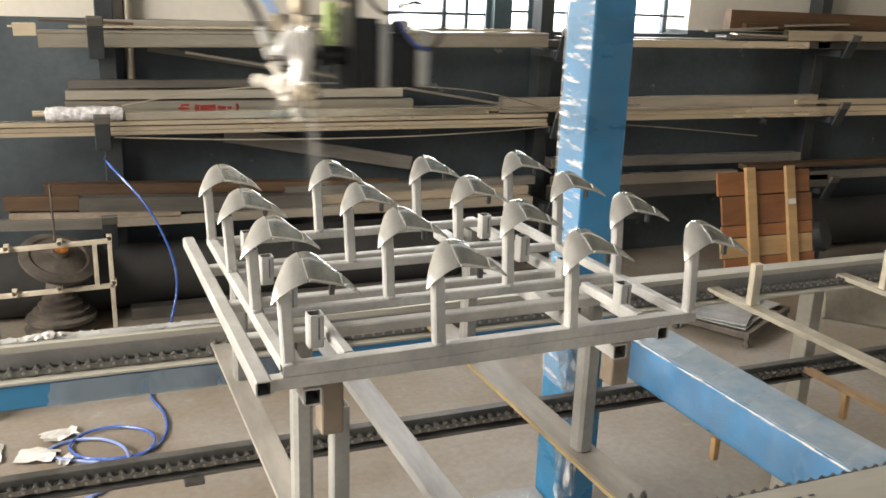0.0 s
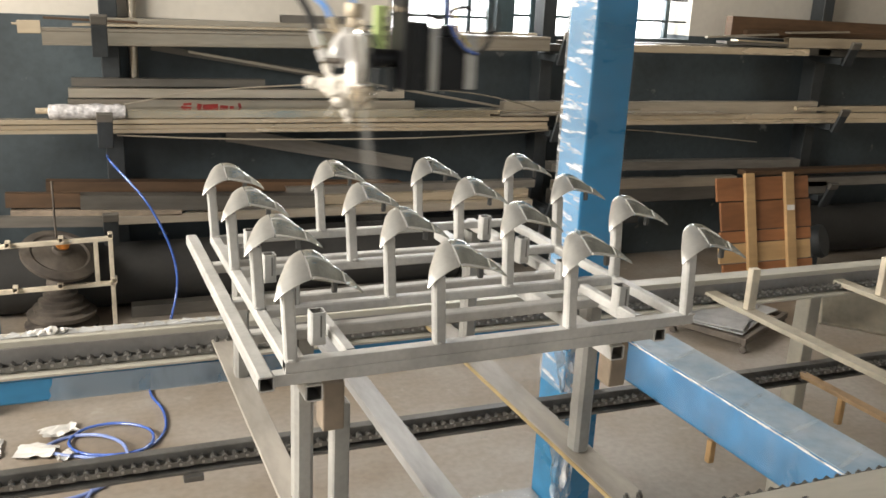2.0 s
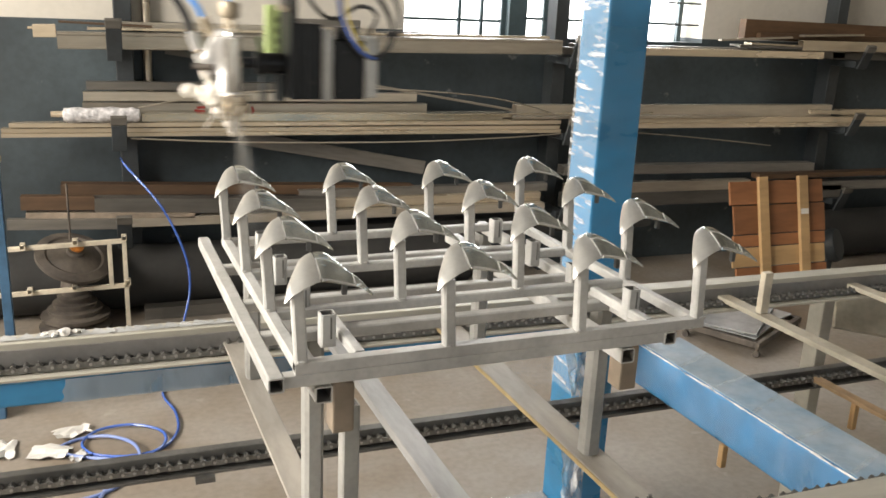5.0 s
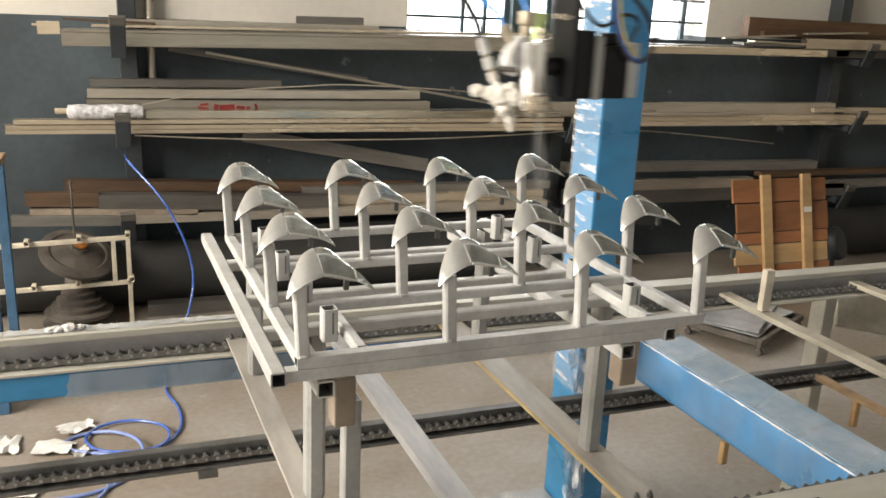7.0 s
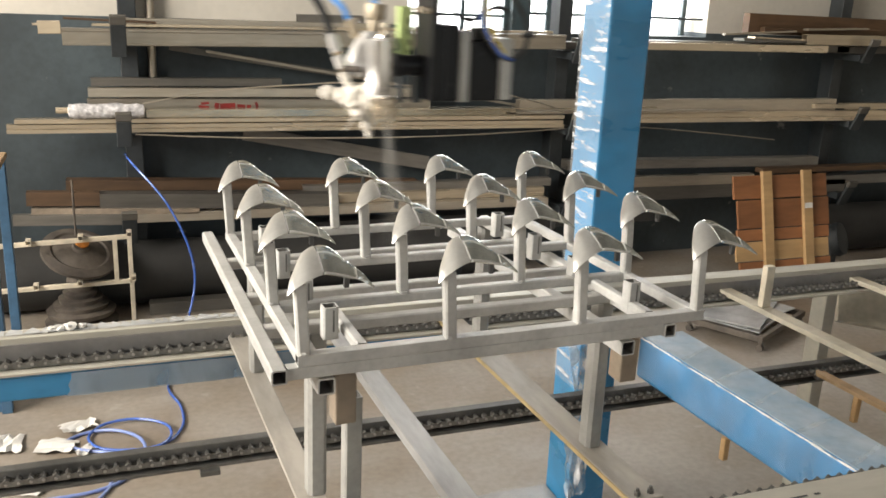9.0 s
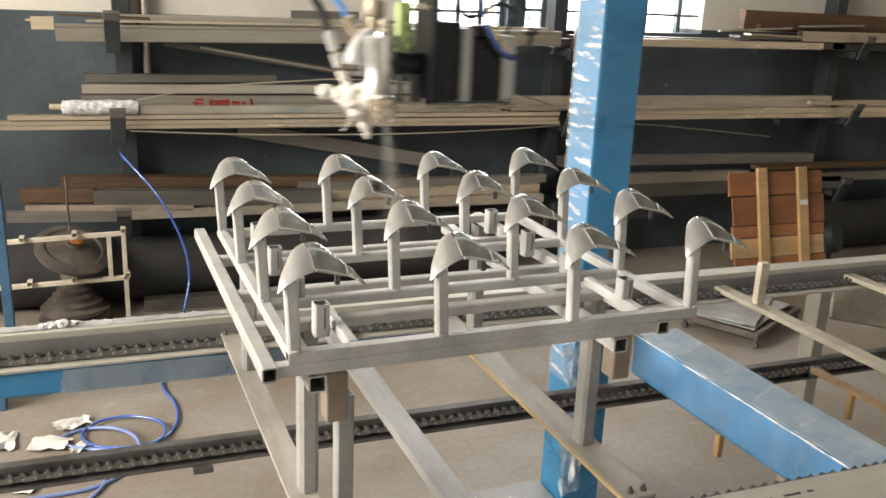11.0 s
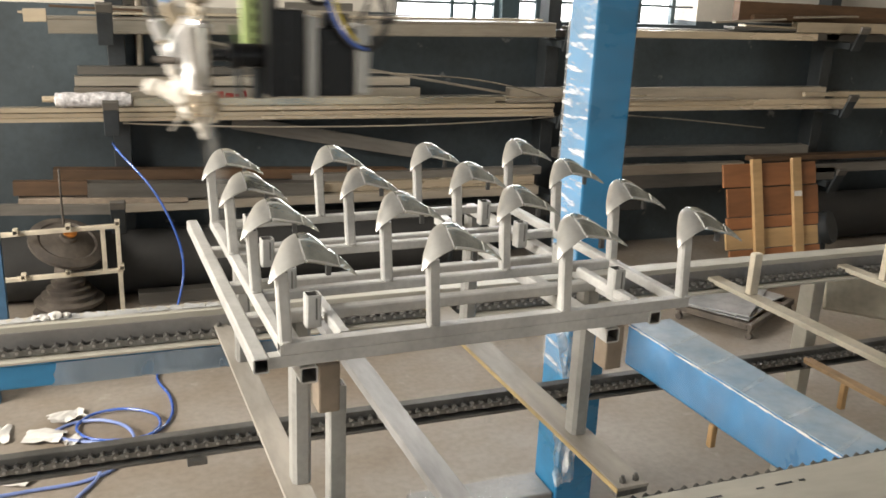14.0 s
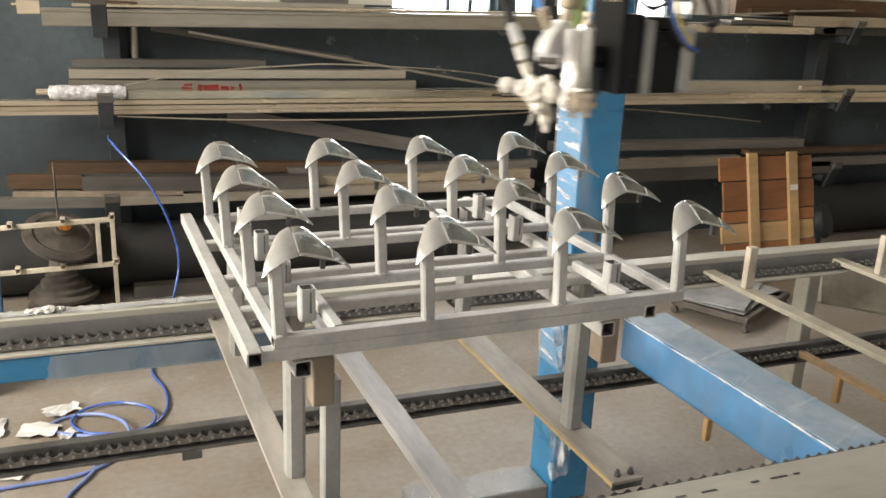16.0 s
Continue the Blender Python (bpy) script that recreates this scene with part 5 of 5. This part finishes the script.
for z in (0.096, 0.116, 0.136, 0.156):
    part("bracket_hole", moved(B(0.098, 0.102, 0.1285, 0.1295, z, z + 0.011), M), BLACK, br)
plate = part("mount_plate", moved(B(0.101, 0.115, -0.002, 0.100, 0.022, 0.60, bevel=0.002), M), BLACK, robot, "black mounting plate")
part("gearbox", moved(B(0.1155, 0.165, 0.020, 0.106, 0.020, 0.160, bevel=0.003), M), BLACK, robot)
part("gearbox_seam", moved(B(0.136, 0.138, 0.0185, 0.104, 0.021, 0.161), M), STEEL_DARK, robot)
part("motor_flange", moved(B(0.1655, 0.186, 0.018, 0.108, 0.018, 0.150, bevel=0.003), M), MOTOR_ALU, robot, "bare aluminium motor flange")
part("motor_body", moved(B(0.1865, 0.250, 0.024, 0.104, 0.020, 0.132, bevel=0.003), M), BLACK, robot)
part("motor_end", moved(B(0.2505, 0.277, 0.022, 0.106, 0.022, 0.138, bevel=0.004), M), MOTOR_ALU, robot, "bare aluminium motor end cap")
part("connector", moved(B(0.200, 0.242, 0.035, 0.07, 0.1325, 0.156, bevel=0.003), M), BLACK, robot)
for k, (y, z) in enumerate(((0.006, 0.185), (0.020, 0.188), (0.034, 0.184), (0.048, 0.187), (0.066, 0.186))):
    bm = bmesh.new()
    rod(bm, (0.088, y, z), (0.1008, y, z), 0.0055, seg=6)
    part("terminal", moved(bm, M), BRASS, robot, "small brass terminal")
part("arm_tube", moved(B(0.03, 0.18, 0.0, 0.13, 0.601, 3.228, bevel=0.01), M), MOTOR_ALU, robot, "grey robot arm tube reaching up to the roof")

# the flat fan of spray below the cap, in thin sheets
MIST = bpy.data.materials.new("paint_mist")
MIST.use_nodes = True
N, L = MIST.node_tree.nodes, MIST.node_tree.links
N.remove(N["Principled BSDF"])
clear, haze, mx = N.new("ShaderNodeBsdfTransparent"), N.new("ShaderNodeBsdfDiffuse"), N.new("ShaderNodeMixShader")
haze.inputs[0].default_value = (0.85, 0.84, 0.80, 1)
tc, sx, fade, nz, mu = N.new("ShaderNodeUVMap"), N.new("ShaderNodeSeparateXYZ"), N.new("ShaderNodeMapRange"), N.new("ShaderNodeTexNoise"), N.new("ShaderNodeMath")
tc.uv_map = "fan"
L.new(tc.outputs[0], sx.inputs[0])
L.new(sx.outputs[1], fade.inputs[0])
fade.inputs[1].default_value, fade.inputs[2].default_value, fade.inputs[3].default_value, fade.inputs[4].default_value = 0.0, 1.0, 0.30, 0.0
side = N.new("ShaderNodeMath")
side.operation = "ABSOLUTE"
L.new(sx.outputs[0], side.inputs[0])
soft = N.new("ShaderNodeMapRange")
soft.interpolation_type = "SMOOTHSTEP"
soft.inputs[1].default_value, soft.inputs[2].default_value, soft.inputs[3].default_value, soft.inputs[4].default_value = 0.0, 1.0, 1.0, 0.0
L.new(side.outputs[0], soft.inputs[0])
nz.inputs["Scale"].default_value = 5
L.new(tc.outputs[0], nz.inputs["Vector"])
mu.operation = "MULTIPLY"
L.new(fade.outputs[0], mu.inputs[0])
L.new(nz.outputs[0], mu.inputs[1])
m2 = N.new("ShaderNodeMath")
m2.operation = "MULTIPLY"
L.new(mu.outputs[0], m2.inputs[0])
L.new(soft.outputs[0], m2.inputs[1])
L.new(m2.outputs[0], mx.inputs[0])
L.new(clear.outputs[0], mx.inputs[1])
L.new(haze.outputs[0], mx.inputs[2])
L.new(mx.outputs[0], N["Material Output"].inputs[0])
for dy, wide, deep in ((-0.012, 0.9, 0.0), (0.004, 1.15, 0.35), (0.018, 0.8, -0.3)):
    bm = bmesh.new()
    uv = bm.loops.layers.uv.new("fan")
    n, k = 14, 10
    grid = []
    for i in range(n + 1):
        u = i / n
        row = []
        for j in range(k + 1):
            v = 2 * j / k - 1
            w = wide * (0.006 + 0.050 * u)
            row.append((bm.verts.new((0.004 + 0.034 * u + w * v, dy * u + deep * w * v, -0.003 - 0.27 * u)), v, u))
        grid.append(row)
    for i in range(n):
        for j in range(k):
            q = (grid[i][j], grid[i][j + 1], grid[i + 1][j + 1], grid[i + 1][j])
            f = bm.faces.new([p[0] for p in q])
            for lp, p in zip(f.loops, q):
                lp[uv].uv = (p[1], p[2])
    part("spray_mist", bm, MIST, robot, "faint fan of atomised paint", smooth=True)

# ---------------------------------------------------------------- what moves
GUN_Z = 1.377
GUN = [
    (0.0, 0.376, 1.72), (0.2, 0.236, 1.718), (0.4, 0.134, 1.716), (0.6, 0.052, 1.713), (0.8, 0.021, 1.711), (0.9, 0.017, 1.71),
    (1.0, 0.021, 1.713), (1.2, 0.043, 1.72), (1.4, 0.146, 1.727), (1.5, 0.205, 1.73), (1.6, 0.262, 1.724), (1.8, 0.365, 1.71),
    (2.0, 0.472, 1.698), (2.2, 0.595, 1.685), (2.4, 0.705, 1.671), (2.6, 0.799, 1.659), (2.8, 0.891, 1.645), (3.0, 0.958, 1.633),
    (3.2, 0.987, 1.62), (3.4, 1.004, 1.607), (3.5, 1.0, 1.6), (3.6, 0.978, 1.599), (3.8, 0.863, 1.597), (4.0, 0.747, 1.594),
    (4.2, 0.632, 1.592), (4.6, 0.41, 1.587), (5.0, 0.19, 1.583), (5.2, 0.08, 1.581), (5.35, 0.028, 1.579), (5.6, 0.036, 1.576),
    (5.8, 0.1, 1.574), (6.0, 0.2, 1.571), (6.3, 0.368, 1.568), (6.5, 0.478, 1.566), (6.7, 0.605, 1.563), (6.9, 0.712, 1.561),
    (7.0, 0.759, 1.56), (7.1, 0.824, 1.554), (7.3, 0.913, 1.542), (7.5, 0.984, 1.53), (7.7, 1.009, 1.518), (7.9, 1.011, 1.506),
    (8.1, 0.911, 1.498), (8.3, 0.803, 1.493), (8.5, 0.699, 1.488), (8.7, 0.588, 1.484), (9.1, 0.37, 1.475), (9.5, 0.15, 1.465),
    (9.7, 0.06, 1.461), (9.85, 0.022, 1.457), (10.1, 0.025, 1.451), (10.3, 0.07, 1.447), (10.5, 0.15, 1.442), (10.8, 0.311, 1.435),
    (11.0, 0.423, 1.43), (11.2, 0.523, 1.418), (11.4, 0.647, 1.406), (11.6, 0.747, 1.394), (11.8, 0.844, 1.382), (12.0, 0.933, 1.37),
    (12.2, 0.96, 1.358), (12.4, 0.965, 1.346), (12.5, 0.959, 1.34), (12.6, 0.915, 1.342), (12.8, 0.822, 1.346), (13.0, 0.706, 1.349),
    (13.2, 0.59, 1.353), (13.4, 0.479, 1.357), (13.6, 0.378, 1.36), (13.8, 0.252, 1.364), (14.0, 0.138, 1.368), (14.1, 0.086, 1.369),
    (14.2, 0.042, 1.371), (14.3, 0.02, 1.373), (14.4, 0.014, 1.375), (14.5, 0.017, 1.369), (14.6, 0.016, 1.364), (14.8, 0.051, 1.353),
    (15.0, 0.208, 1.341), (15.2, 0.29, 1.33), (15.4, 0.425, 1.319), (15.6, 0.518, 1.307), (15.8, 0.639, 1.296), (16.0, 0.743, 1.285),
]


def motions():
    walk(robot, [(t, pose(x + 0.0054, y, GUN_Z)) for t, x, y in GUN])


motions()
